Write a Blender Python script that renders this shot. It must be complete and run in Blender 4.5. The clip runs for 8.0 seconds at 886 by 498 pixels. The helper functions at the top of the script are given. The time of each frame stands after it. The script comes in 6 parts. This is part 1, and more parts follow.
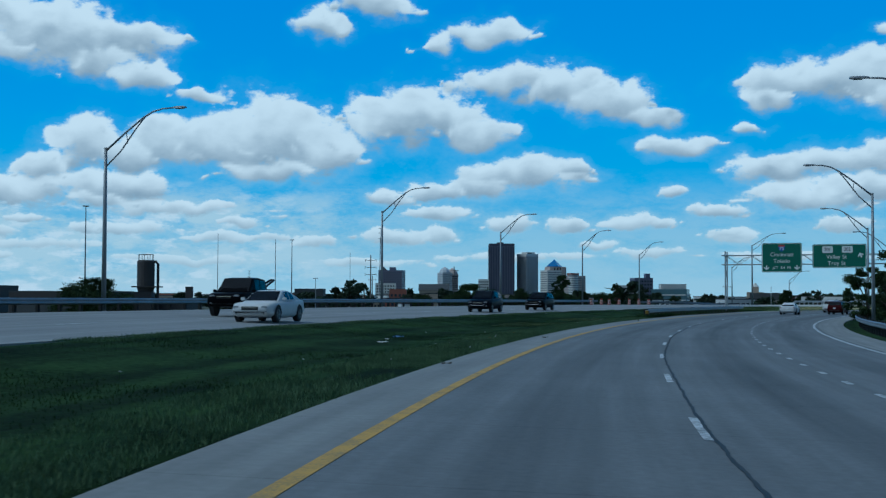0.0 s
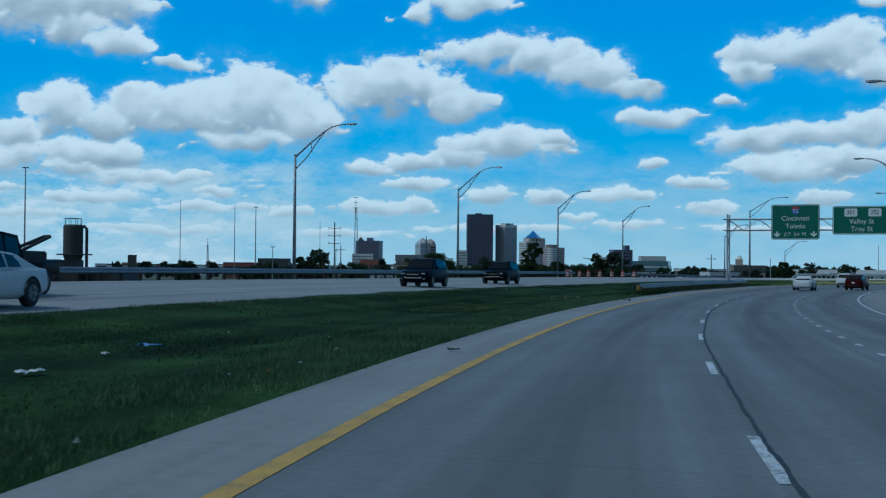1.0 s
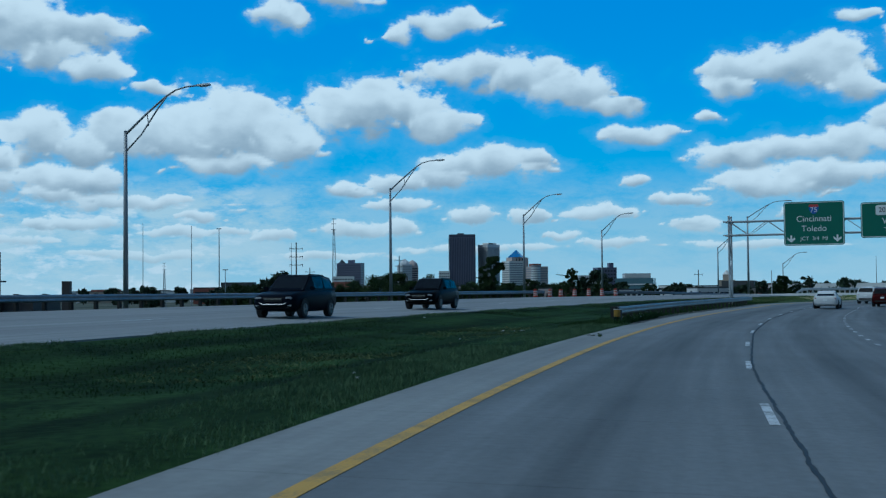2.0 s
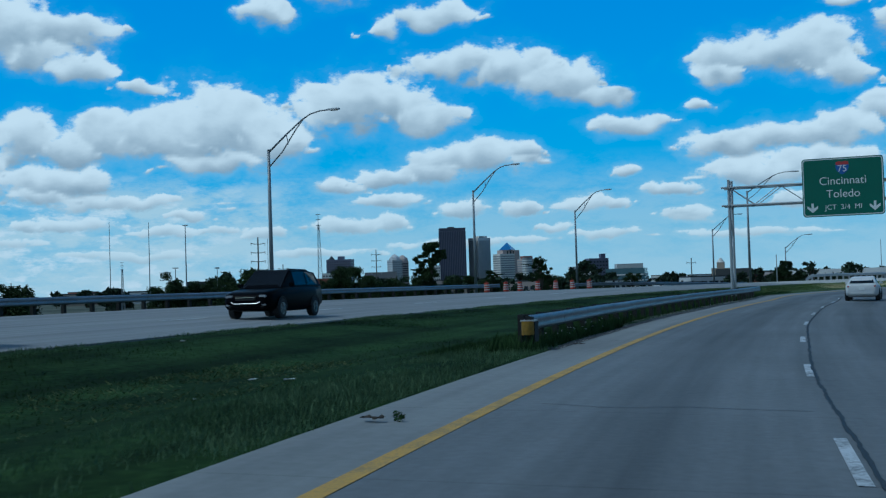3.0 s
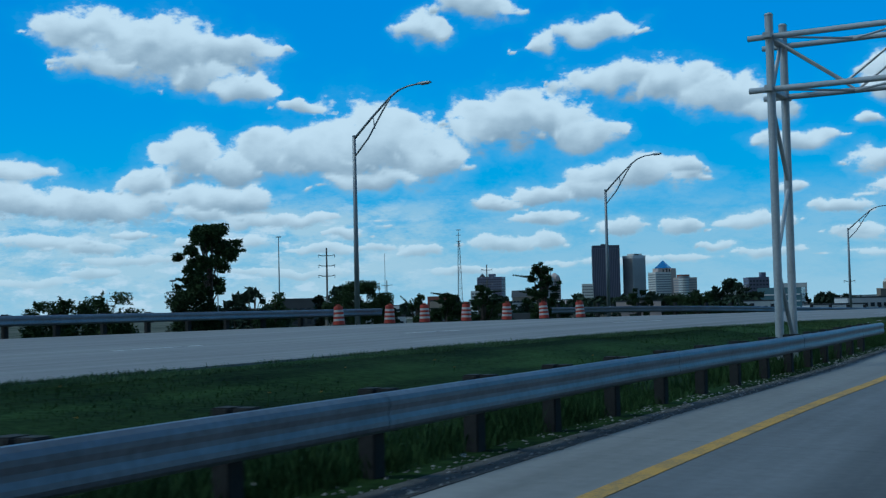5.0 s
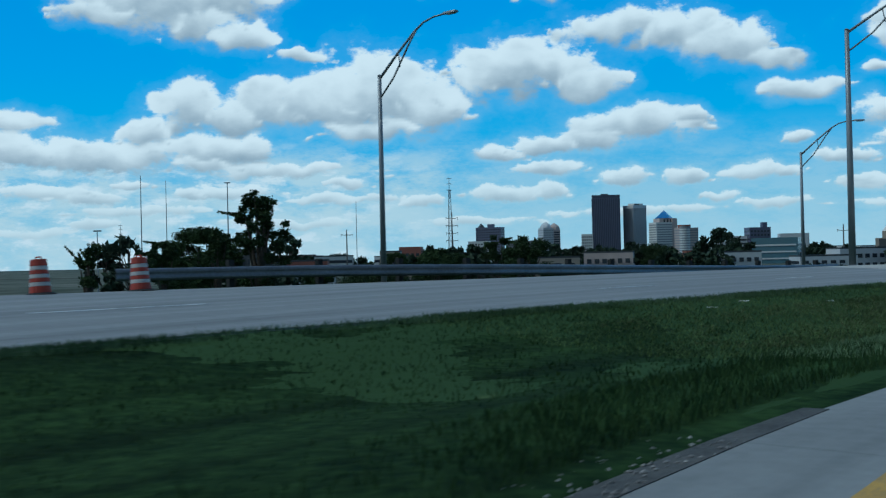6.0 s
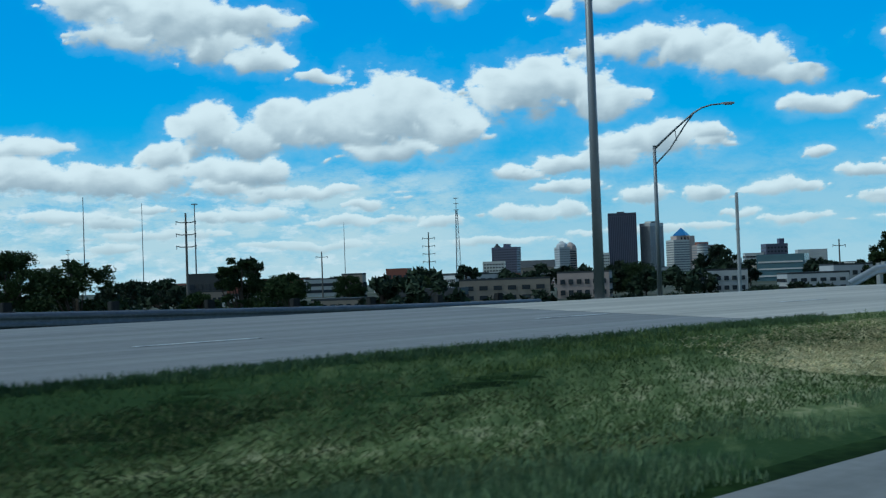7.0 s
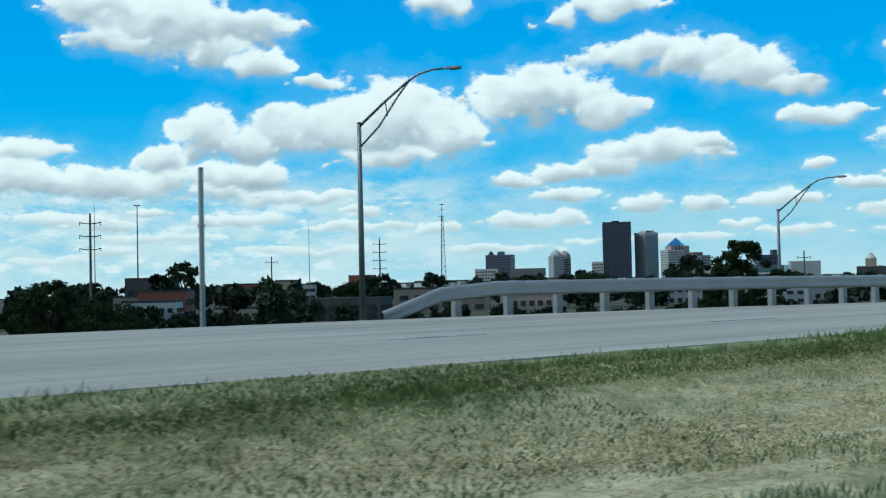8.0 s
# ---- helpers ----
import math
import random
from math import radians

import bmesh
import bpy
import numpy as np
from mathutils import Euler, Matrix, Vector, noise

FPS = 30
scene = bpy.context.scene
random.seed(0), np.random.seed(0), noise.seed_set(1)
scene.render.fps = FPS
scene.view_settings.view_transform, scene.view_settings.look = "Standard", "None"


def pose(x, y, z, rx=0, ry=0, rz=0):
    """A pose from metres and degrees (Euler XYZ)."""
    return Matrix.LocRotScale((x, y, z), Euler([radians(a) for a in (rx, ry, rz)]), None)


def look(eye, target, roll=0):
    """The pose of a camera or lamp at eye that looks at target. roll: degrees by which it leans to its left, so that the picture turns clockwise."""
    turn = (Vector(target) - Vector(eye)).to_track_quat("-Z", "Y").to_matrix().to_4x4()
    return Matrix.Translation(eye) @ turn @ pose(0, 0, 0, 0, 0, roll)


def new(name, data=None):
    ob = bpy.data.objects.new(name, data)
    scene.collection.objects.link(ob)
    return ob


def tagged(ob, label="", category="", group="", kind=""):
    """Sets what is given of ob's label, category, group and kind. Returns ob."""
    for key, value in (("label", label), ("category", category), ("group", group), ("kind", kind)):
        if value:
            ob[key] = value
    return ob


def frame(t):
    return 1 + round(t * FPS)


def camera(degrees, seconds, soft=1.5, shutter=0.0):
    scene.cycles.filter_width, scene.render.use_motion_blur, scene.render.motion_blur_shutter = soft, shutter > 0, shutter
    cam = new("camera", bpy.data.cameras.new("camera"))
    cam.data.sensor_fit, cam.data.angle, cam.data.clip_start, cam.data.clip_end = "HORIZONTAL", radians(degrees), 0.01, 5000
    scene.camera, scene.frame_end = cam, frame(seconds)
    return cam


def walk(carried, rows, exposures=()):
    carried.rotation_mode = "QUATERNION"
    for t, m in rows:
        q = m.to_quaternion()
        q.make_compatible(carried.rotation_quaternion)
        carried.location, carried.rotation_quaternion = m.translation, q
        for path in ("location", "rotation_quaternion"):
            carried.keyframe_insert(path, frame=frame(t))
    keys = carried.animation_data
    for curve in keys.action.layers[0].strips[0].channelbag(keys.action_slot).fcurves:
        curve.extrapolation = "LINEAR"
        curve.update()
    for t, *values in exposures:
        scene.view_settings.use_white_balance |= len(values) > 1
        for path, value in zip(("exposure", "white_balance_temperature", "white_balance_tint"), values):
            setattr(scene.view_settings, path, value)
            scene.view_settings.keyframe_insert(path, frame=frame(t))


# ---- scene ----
cam = camera(39.1, 8.0, soft=1.25, shutter=0.06)

PATH = [
    (0, (0.000, 0.000, 1.538), (0.006, 1.998, 1.619), 0.2),
    (0.5, (1.509, 12.461, 1.528), (1.536, 14.461, 1.545), -0.2),
    (1, (3.353, 24.920, 1.519), (3.392, 26.919, 1.554), 0.5),
    (2.5, (10.873, 62.201, 1.496), (10.951, 64.198, 1.569), -1.3),
    (3, (14.032, 74.570, 1.489), (14.107, 76.568, 1.549), -1.8),
    (3.5, (17.515, 86.897, 1.483), (17.499, 88.896, 1.556), -1.1),
    (4, (21.314, 99.176, 1.478), (21.223, 101.173, 1.552), -1.3),
    (4.5, (25.428, 111.400, 1.473), (25.261, 113.391, 1.563), 0.9),
    (5, (29.852, 123.561, 1.468), (29.671, 125.551, 1.564), -1.3),
    (5.2, (31.708, 128.407, 1.467), (31.545, 130.400, 1.505), 0.1),
    (5.3, (32.639, 130.960, 1.467), (32.475, 132.953, 1.504), 0.06),
    (5.4, (33.665, 134.064, 1.466), (33.499, 136.057, 1.502), -0.05),
    (5.5, (34.764, 137.658, 1.466), (34.594, 139.650, 1.499), -0.21),
    (5.6, (35.836, 141.332, 1.465), (35.663, 143.325, 1.495), -0.42),
    (5.7, (36.906, 145.008, 1.464), (36.728, 147.000, 1.491), -0.64),
    (5.8, (38.022, 148.670, 1.463), (37.839, 150.661, 1.486), -0.88),
    (5.9, (39.236, 152.300, 1.462), (39.048, 154.291, 1.482), -1.10),
    (6, (40.595, 155.877, 1.461), (40.403, 157.868, 1.478), -1.30),
    (6.1, (42.042, 159.156, 1.461), (41.847, 161.146, 1.475), -1.47),
    (6.2, (43.354, 161.681, 1.460), (43.157, 163.671, 1.473), -1.58),
    (6.3, (44.494, 163.528, 1.460), (44.295, 165.518, 1.472), -1.62),
    (6.6, (47.901, 168.549, 1.460), (47.694, 170.538, 1.509), -1.58),
    (7, (52.573, 175.212, 1.460), (52.345, 177.198, 1.511), -2.01),
    (7.5, (58.618, 183.486, 1.460), (58.425, 185.474, 1.561), -2.48),
    (8, (64.889, 191.697, 1.460), (64.659, 193.683, 1.522), -1.24),
]
walk(cam, [(t, look(eye, target, roll)) for t, eye, target, roll in PATH],
     exposures=[(0.0, -0.25, 5080, -9), (5.2, -0.25, 5080, -9), (6.3, -0.08, 5500, -9), (7.0, -0.06, 5600, -9), (7.5, 0.06, 5700, -10), (8.0, 0.16, 5900, -10)])

# ---------------------------------------------------------------- world, sun
SUN_AZ, SUN_EL = -104.0, 55.0          # degrees right of +y, above the horizon
world = bpy.data.worlds.new("sky_light")
scene.world = world
world.use_nodes = True
wn, wl = world.node_tree.nodes, world.node_tree.links
sky = wn.new("ShaderNodeTexSky")
sky.sky_type, sky.sun_disc = "NISHITA", False
sky.sun_elevation, sky.sun_rotation = radians(SUN_EL), radians(SUN_AZ)
wl.new(sky.outputs["Color"], wn["Background"].inputs["Color"])
wn["Background"].inputs["Strength"].default_value = 0.075
sun_data = bpy.data.lights.new("sun", "SUN")
sun_data.energy, sun_data.angle, sun_data.color = 1.3, radians(10.0), (1.0, 0.96, 0.9)
sun = new("sun", sun_data)
sa, se = radians(SUN_AZ), radians(SUN_EL)
sun.matrix_world = look((100 * math.sin(sa) * math.cos(se), 100 * math.cos(sa) * math.cos(se), 100 * math.sin(se)), (0, 0, 0))


# ---------------------------------------------------------------- materials
def srgb(r, g, b):
    return tuple((c / 12.92 if c <= 0.04045 else ((c + 0.055) / 1.055) ** 2.4) for c in (r / 255, g / 255, b / 255))


def mat(name, base, rough=0.7, metal=0.0, var=0.25, scale=0.6, fine=12.0, bump=0.15, rnd=0.0, tint=None, spec=0.5):
    """Principled surface with variation at two scales, a fine bump and, if rnd, a shift per object."""
    m = bpy.data.materials.new(name)
    m.use_nodes = True
    n, l = m.node_tree.nodes, m.node_tree.links
    p = n["Principled BSDF"]
    p.inputs["Roughness"].default_value, p.inputs["Metallic"].default_value = rough, metal
    p.inputs["Specular IOR Level"].default_value = spec
    co = n.new("ShaderNodeTexCoord")
    big, small = n.new("ShaderNodeTexNoise"), n.new("ShaderNodeTexNoise")
    big.inputs["Scale"].default_value, small.inputs["Scale"].default_value = scale, fine
    big.inputs["Detail"].default_value, small.inputs["Detail"].default_value = 4, 5
    l.new(co.outputs["Object"], big.inputs["Vector"])
    l.new(co.outputs["Object"], small.inputs["Vector"])
    add = n.new("ShaderNodeMath")
    add.operation = "MULTIPLY_ADD"
    add.inputs[1].default_value = 0.5
    l.new(small.outputs["Fac"], add.inputs[0])
    half = n.new("ShaderNodeMath")
    half.operation = "MULTIPLY"
    half.inputs[1].default_value = 0.5
    l.new(big.outputs["Fac"], half.inputs[0])
    l.new(half.outputs[0], add.inputs[2])
    ramp = n.new("ShaderNodeValToRGB")
    ramp.color_ramp.elements[0].position, ramp.color_ramp.elements[1].position = 0.32, 0.68
    dark = tuple(c * (1 - var) for c in base)
    light = tuple(min(1, c * (1 + var)) for c in (tint or base))
    ramp.color_ramp.elements[0].color, ramp.color_ramp.elements[1].color = (*dark, 1), (*light, 1)
    l.new(add.outputs[0], ramp.inputs["Fac"])
    out = ramp.outputs["Color"]
    if rnd:
        info, hsv, mr = n.new("ShaderNodeObjectInfo"), n.new("ShaderNodeHueSaturation"), n.new("ShaderNodeMapRange")
        mr.inputs["To Min"].default_value, mr.inputs["To Max"].default_value = 1 - rnd, 1 + rnd
        l.new(info.outputs["Random"], mr.inputs["Value"])
        l.new(mr.outputs["Result"], hsv.inputs["Value"])
        l.new(out, hsv.inputs["Color"])
        out = hsv.outputs["Color"]
    l.new(out, p.inputs["Base Color"])
    if bump:
        b = n.new("ShaderNodeBump")
        b.inputs["Strength"].default_value, b.inputs["Distance"].default_value = bump, 0.02
        l.new(small.outputs["Fac"], b.inputs["Height"])
        l.new(b.outputs["Normal"], p.inputs["Normal"])
    return m


def glassy(name, base, rough=0.08):
    return mat(name, base, rough=rough, var=0.08, bump=0.0, spec=0.8)


M_LANE = mat("worn_lane_pavement", (0.15, 0.158, 0.165), 0.85, var=0.16, scale=0.25, fine=9, bump=0.25, spec=0.25)
M_SHOULDER = mat("concrete_shoulder", (0.225, 0.228, 0.222), 0.9, var=0.14, scale=0.3, fine=7, bump=0.25)
M_OPP = mat("pale_concrete_pavement", (0.23, 0.232, 0.23), 0.88, var=0.13, scale=0.12, fine=5, bump=0.2)
# Brighter, warmer copy of the pale concrete: paints in sunlight on the far stretch.
M_OPP_SUNLIT = mat("sunlit_buff_concrete", (0.46, 0.435, 0.385), 0.88, var=0.10, scale=0.12, fine=5, bump=0.2)


def tracks(m, centre, lane, depth):
    """Wear along a road: oil-darkened lane centres, polished wheel paths, long streaks, faint slab joints."""
    n, l = m.node_tree.nodes, m.node_tree.links
    al, ac = n.new("ShaderNodeAttribute"), n.new("ShaderNodeAttribute")
    al.attribute_name, ac.attribute_name = "along", "across"

    def op(kind, a, b=None, c=None):
        k = n.new("ShaderNodeMath")
        k.operation = kind
        for i, v in enumerate((a, b, c)):
            if v is None:
                continue
            if isinstance(v, (int, float)):
                k.inputs[i].default_value = v
            else:
                l.new(v, k.inputs[i])
        return k.outputs[0]

    wave = op("COSINE", op("MULTIPLY", op("SUBTRACT", ac.outputs["Fac"], centre), 2 * math.pi / lane))
    wave2 = op("COSINE", op("MULTIPLY", op("SUBTRACT", ac.outputs["Fac"], centre), 4 * math.pi / lane))
    vec = n.new("ShaderNodeCombineXYZ")
    l.new(op("MULTIPLY", al.outputs["Fac"], 0.035), vec.inputs["X"])
    l.new(op("MULTIPLY", ac.outputs["Fac"], 1.3), vec.inputs["Y"])
    t = n.new("ShaderNodeTexNoise")
    t.inputs["Scale"].default_value, t.inputs["Detail"].default_value = 1.6, 5
    l.new(vec.outputs[0], t.inputs["Vector"])
    sl = op("PINGPONG", al.outputs["Fac"], 2.5)
    joint = op("LESS_THAN", sl, 0.015)
    v = op("MULTIPLY_ADD", wave, -depth, 1.0)
    v = op("MULTIPLY_ADD", wave2, -depth * 0.5, v)
    v = op("MULTIPLY_ADD", op("SUBTRACT", t.outputs["Fac"], 0.5), 0.9, v)
    v = op("MULTIPLY_ADD", joint, -0.25, v)
    hsv = n.new("ShaderNodeHueSaturation")
    p = n["Principled BSDF"]
    l.new(v, hsv.inputs["Value"])
    l.new(p.inputs["Base Color"].links[0].from_socket, hsv.inputs["Color"])
    l.new(hsv.outputs["Color"], p.inputs["Base Color"])


tracks(M_LANE, -0.43, 3.7, 0.13)
tracks(M_OPP, -17.0, 3.65, 0.05)
tracks(M_OPP_SUNLIT, -17.0, 3.65, 0.05)
tracks(M_SHOULDER, 0.0, 9.0, 0.0)
M_YELLOW = mat("yellow_road_paint", (0.44, 0.25, 0.03), 0.7, var=0.22, scale=2, fine=25, bump=0.2)
M_WHITE = mat("white_road_paint", (0.46, 0.47, 0.48), 0.7, var=0.25, scale=2, fine=20, bump=0.2)
for m_, worn in ((M_WHITE, (0.19, 0.196, 0.2)), (M_YELLOW, (0.30, 0.20, 0.06))):
    r_ = next(k for k in m_.node_tree.nodes if k.type == "VALTORGB").color_ramp.elements
    r_[0].position, r_[1].position, r_[0].color = 0.40, 0.54, (*worn, 1)
M_TAR = mat("black_joint_sealant", (0.022, 0.023, 0.025), 0.7, var=0.3, scale=3, fine=30)
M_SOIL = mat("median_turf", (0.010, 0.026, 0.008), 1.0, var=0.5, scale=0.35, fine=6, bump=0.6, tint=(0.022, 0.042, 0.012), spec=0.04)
M_LAND = mat("far_land", (0.06, 0.085, 0.045), 1.0, var=0.5, scale=0.01, fine=0.08, bump=0.0, tint=(0.12, 0.12, 0.1), spec=0.05)
M_GALV = mat("galvanised_steel", (0.46, 0.47, 0.48), 0.5, metal=0.4, var=0.16, scale=1.5, fine=20, bump=0.08)
M_POLE = mat("grey_steel_pole", (0.26, 0.28, 0.30), 0.5, metal=0.35, var=0.12, scale=1, fine=20, bump=0.05)
M_RAIL = mat("weathered_guardrail_steel", (0.17, 0.185, 0.215), 0.45, metal=0.55, var=0.28, scale=1.2, fine=14, bump=0.1)
M_POST = mat("dark_weathered_post", (0.022, 0.023, 0.023), 0.9, var=0.3, scale=3, fine=20, bump=0.4, rnd=0.25)
M_SIGN = mat("green_sign_sheeting", (0.012, 0.13, 0.085), 0.5, var=0.08, scale=0.5, fine=8, bump=0.03)
M_SIGNBACK = mat("aluminium_sign_edge", (0.5, 0.52, 0.53), 0.5, metal=0.5)
M_LEGEND = mat("white_sign_legend", (0.75, 0.78, 0.78), 0.5, var=0.05)
M_BLUE = mat("blue_shield_sheeting", (0.03, 0.12, 0.42), 0.5, var=0.05)
M_RED = mat("red_shield_sheeting", (0.45, 0.05, 0.05), 0.5, var=0.05)
M_HIVIS = mat("yellow_end_marker", (0.27, 0.16, 0.015), 0.6, var=0.3, scale=3)
M_ORANGE = mat("orange_plastic", (0.36, 0.045, 0.025), 0.6, var=0.15, scale=2)
M_REFLECT = mat("white_reflective_band", (0.5, 0.47, 0.45), 0.5, var=0.15)
M_RUBBER = mat("black_rubber", (0.02, 0.02, 0.021), 0.8, var=0.2)
M_CONCRETE = mat("footing_concrete", (0.32, 0.31, 0.3), 0.9, var=0.2, scale=2, bump=0.3)
M_LEAF = mat("tree_leaves", (0.020, 0.040, 0.013), 0.75, var=0.45, scale=1.2, fine=3, bump=0, tint=(0.036, 0.058, 0.020), rnd=0.15, spec=0.15)
M_LEAF_FAR = mat("far_tree_leaves", (0.020, 0.038, 0.018), 0.9, var=0.4, scale=0.3, fine=1.0, bump=0, rnd=0.25)
M_BARK = mat("tree_bark", (0.07, 0.055, 0.042), 0.95, var=0.35, scale=3, bump=0.5)
M_WOOD = mat("utility_pole_wood", (0.17, 0.155, 0.14), 0.9, var=0.25)
M_LAMPGLASS = glassy("lamp_lens", (0.35, 0.37, 0.38), 0.3)


def ridge_shade_bands(m):
    """Paler and darker bands along the verge paint in the shading of mower ridges."""
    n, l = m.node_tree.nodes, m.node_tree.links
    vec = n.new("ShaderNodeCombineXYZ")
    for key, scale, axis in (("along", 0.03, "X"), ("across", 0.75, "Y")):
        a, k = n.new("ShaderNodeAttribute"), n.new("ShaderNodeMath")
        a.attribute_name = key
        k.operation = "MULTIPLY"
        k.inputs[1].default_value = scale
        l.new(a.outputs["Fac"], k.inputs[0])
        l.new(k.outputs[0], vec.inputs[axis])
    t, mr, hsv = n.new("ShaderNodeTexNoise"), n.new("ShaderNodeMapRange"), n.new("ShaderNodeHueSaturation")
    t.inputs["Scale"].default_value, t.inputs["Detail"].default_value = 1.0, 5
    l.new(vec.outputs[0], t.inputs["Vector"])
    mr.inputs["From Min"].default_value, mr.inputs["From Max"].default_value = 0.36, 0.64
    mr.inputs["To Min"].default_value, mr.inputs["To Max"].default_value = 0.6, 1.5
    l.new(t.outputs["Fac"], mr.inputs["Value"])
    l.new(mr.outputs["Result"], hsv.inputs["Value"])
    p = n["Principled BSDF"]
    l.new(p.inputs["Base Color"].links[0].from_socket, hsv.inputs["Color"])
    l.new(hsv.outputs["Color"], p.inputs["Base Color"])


ridge_shade_bands(M_SOIL)


# ---------------------------------------------------------------- mesh helpers
def mesh_from(bm, name):
    me = bpy.data.meshes.new(name)
    bm.normal_update()
    bm.to_mesh(me)
    bm.free()
    return me


def put(name, me, material, parent=None, label="", smooth=False):
    if material and not me.materials:
        me.materials.append(material)
    if smooth:
        me.polygons.foreach_set("use_smooth", [True] * len(me.polygons))
    ob = new(name, me)
    ob.parent = parent
    if label:
        tagged(ob, label)
    return ob


def part(name, bm, material, parent, label="", smooth=False):
    return put(name, mesh_from(bm, name), material, parent, label, smooth)


def empty(name, m=None):
    ob = new(name)
    ob.empty_display_size = 0.3
    if m is not None:
        ob.matrix_world = m
    return ob


def box(bm, c, size, m=None, bevel=0.0):
    r = bmesh.ops.create_cube(bm, size=1.0)
    vs = r["verts"]
    mm = Matrix.LocRotScale(c, None, size)
    bmesh.ops.transform(bm, matrix=(m @ mm) if m is not None else mm, verts=vs)
    if bevel:
        es = list({e for v in vs for e in v.link_edges})
        bmesh.ops.bevel(bm, geom=es, offset=bevel, segments=2, affect="EDGES", clamp_overlap=True)


def tube(bm, pts, radii, n=10, cap=True):
    """A tapered tube along points; one radius per point or one for all."""
    pts = [Vector(p) for p in pts]
    if not hasattr(radii, "__len__"):
        radii = [radii] * len(pts)
    rings = []
    for i, p in enumerate(pts):
        d = (pts[min(i + 1, len(pts) - 1)] - pts[max(i - 1, 0)]).normalized()
        u = d.cross(Vector((0, 0, 1)) if abs(d.z) < 0.95 else Vector((1, 0, 0))).normalized()
        v = d.cross(u)
        rings.append([bm.verts.new(p + radii[i] * (math.cos(a) * u + math.sin(a) * v)) for a in (2 * math.pi * k / n for k in range(n))])
    for a, b in zip(rings, rings[1:]):
        for k in range(n):
            bm.faces.new((a[k], a[(k + 1) % n], b[(k + 1) % n], b[k]))
    if cap:
        bm.faces.new(rings[0][::-1])
        bm.faces.new(rings[-1])


def loft(bm, rings, closed=True, caps=True):
    """Skin over rings of points, all of one count."""
    rows = [[bm.verts.new(p) for p in r] for r in rings]
    n = len(rows[0])
    for a, b in zip(rows, rows[1:]):
        for k in range(n if closed else n - 1):
            bm.faces.new((a[k], a[(k + 1) % n], b[(k + 1) % n], b[k]))
    if caps and closed:
        bm.faces.new(rows[0][::-1])
        bm.faces.new(rows[-1])


def grid_mesh(name, verts, nu, nv):
    """A sheet from nu x nv points given row by row."""
    idx = np.arange(nu * nv).reshape(nu, nv)
    f = np.stack([idx[:-1, :-1], idx[1:, :-1], idx[1:, 1:], idx[:-1, 1:]], -1).reshape(-1, 4)
    me = bpy.data.meshes.new(name)
    me.from_pydata(np.asarray(verts).tolist(), [], f.tolist())
    me.update()
    return me


# ---------------------------------------------------------------- the road's line: station s along it, offset to its right
K0, K1, H0 = 0.0021768, -2.2717e-6, 0.097978
ST = np.arange(-160.0, 801.0, 1.0)
SC = np.clip(ST, -160, 420)
BT = np.clip((ST - 150) / 55, 0, 1)
HEAD = H0 + K0 * ST + K1 * (ST * SC - SC * SC / 2) + radians(12) * BT * BT * (3 - 2 * BT)
RX, RY = np.zeros(len(ST)), np.zeros(len(ST))
RX[1:] = np.cumsum(np.sin((HEAD[1:] + HEAD[:-1]) / 2))
RY[1:] = np.cumsum(np.cos((HEAD[1:] + HEAD[:-1]) / 2))
WT = np.clip((ST - 150) / 22, 0, 1)
WT = -1.1 * WT * WT * (3 - 2 * WT)
RX, RY = RX - RX[160] + WT * np.cos(HEAD), RY - RY[160] - WT * np.sin(HEAD)


def on(s, off):
    """World x, y and heading at a station and offset."""
    x, y, h = np.interp(s, ST, RX), np.interp(s, ST, RY), np.interp(s, ST, HEAD)
    return x + off * np.cos(h), y - off * np.sin(h), h


def smooth(a, b, x):
    t = np.clip((np.asarray(x, float) - a) / (b - a), 0, 1)
    return t * t * (3 - 2 * t)


EDGE_L, YELLOW, DASH1, DOT2, EDGE_LINE, EDGE_R = -3.58, -2.3, 1.44, 5.1, 8.9, 11.0
OPP_N = -14.0


def opp_near(s):
    """The inner edge of the other carriageway: the median narrows past the gantry."""
    return OPP_N + 3.3 * smooth(152, 190, s)


def opp_far(s):
    """The outer edge of the other carriageway."""
    return -26.3 + 6.3 * smooth(164, 193, s) + 0.7 * smooth(190, 206, s) + 2.6 * smooth(214, 240, s)


def warp(s, off):
    """Offsets laid out for the wide median, drawn in to where it is narrower."""
    n = opp_near(s)
    return np.where(off > EDGE_L, off, np.where(off > OPP_N, EDGE_L + (off - EDGE_L) * (EDGE_L - n) / (EDGE_L - OPP_N), off + n - OPP_N))


def road_z(s, off):
    return -0.03 * np.asarray(off, float)


def opp_z(s, off):
    n = 0.45 + 0.13 * smooth(130, 190, s)
    return np.minimum(n + 0.04 * (opp_near(s) - np.asarray(off, float)), 0.9 - 0.04 * smooth(185, 215, s))


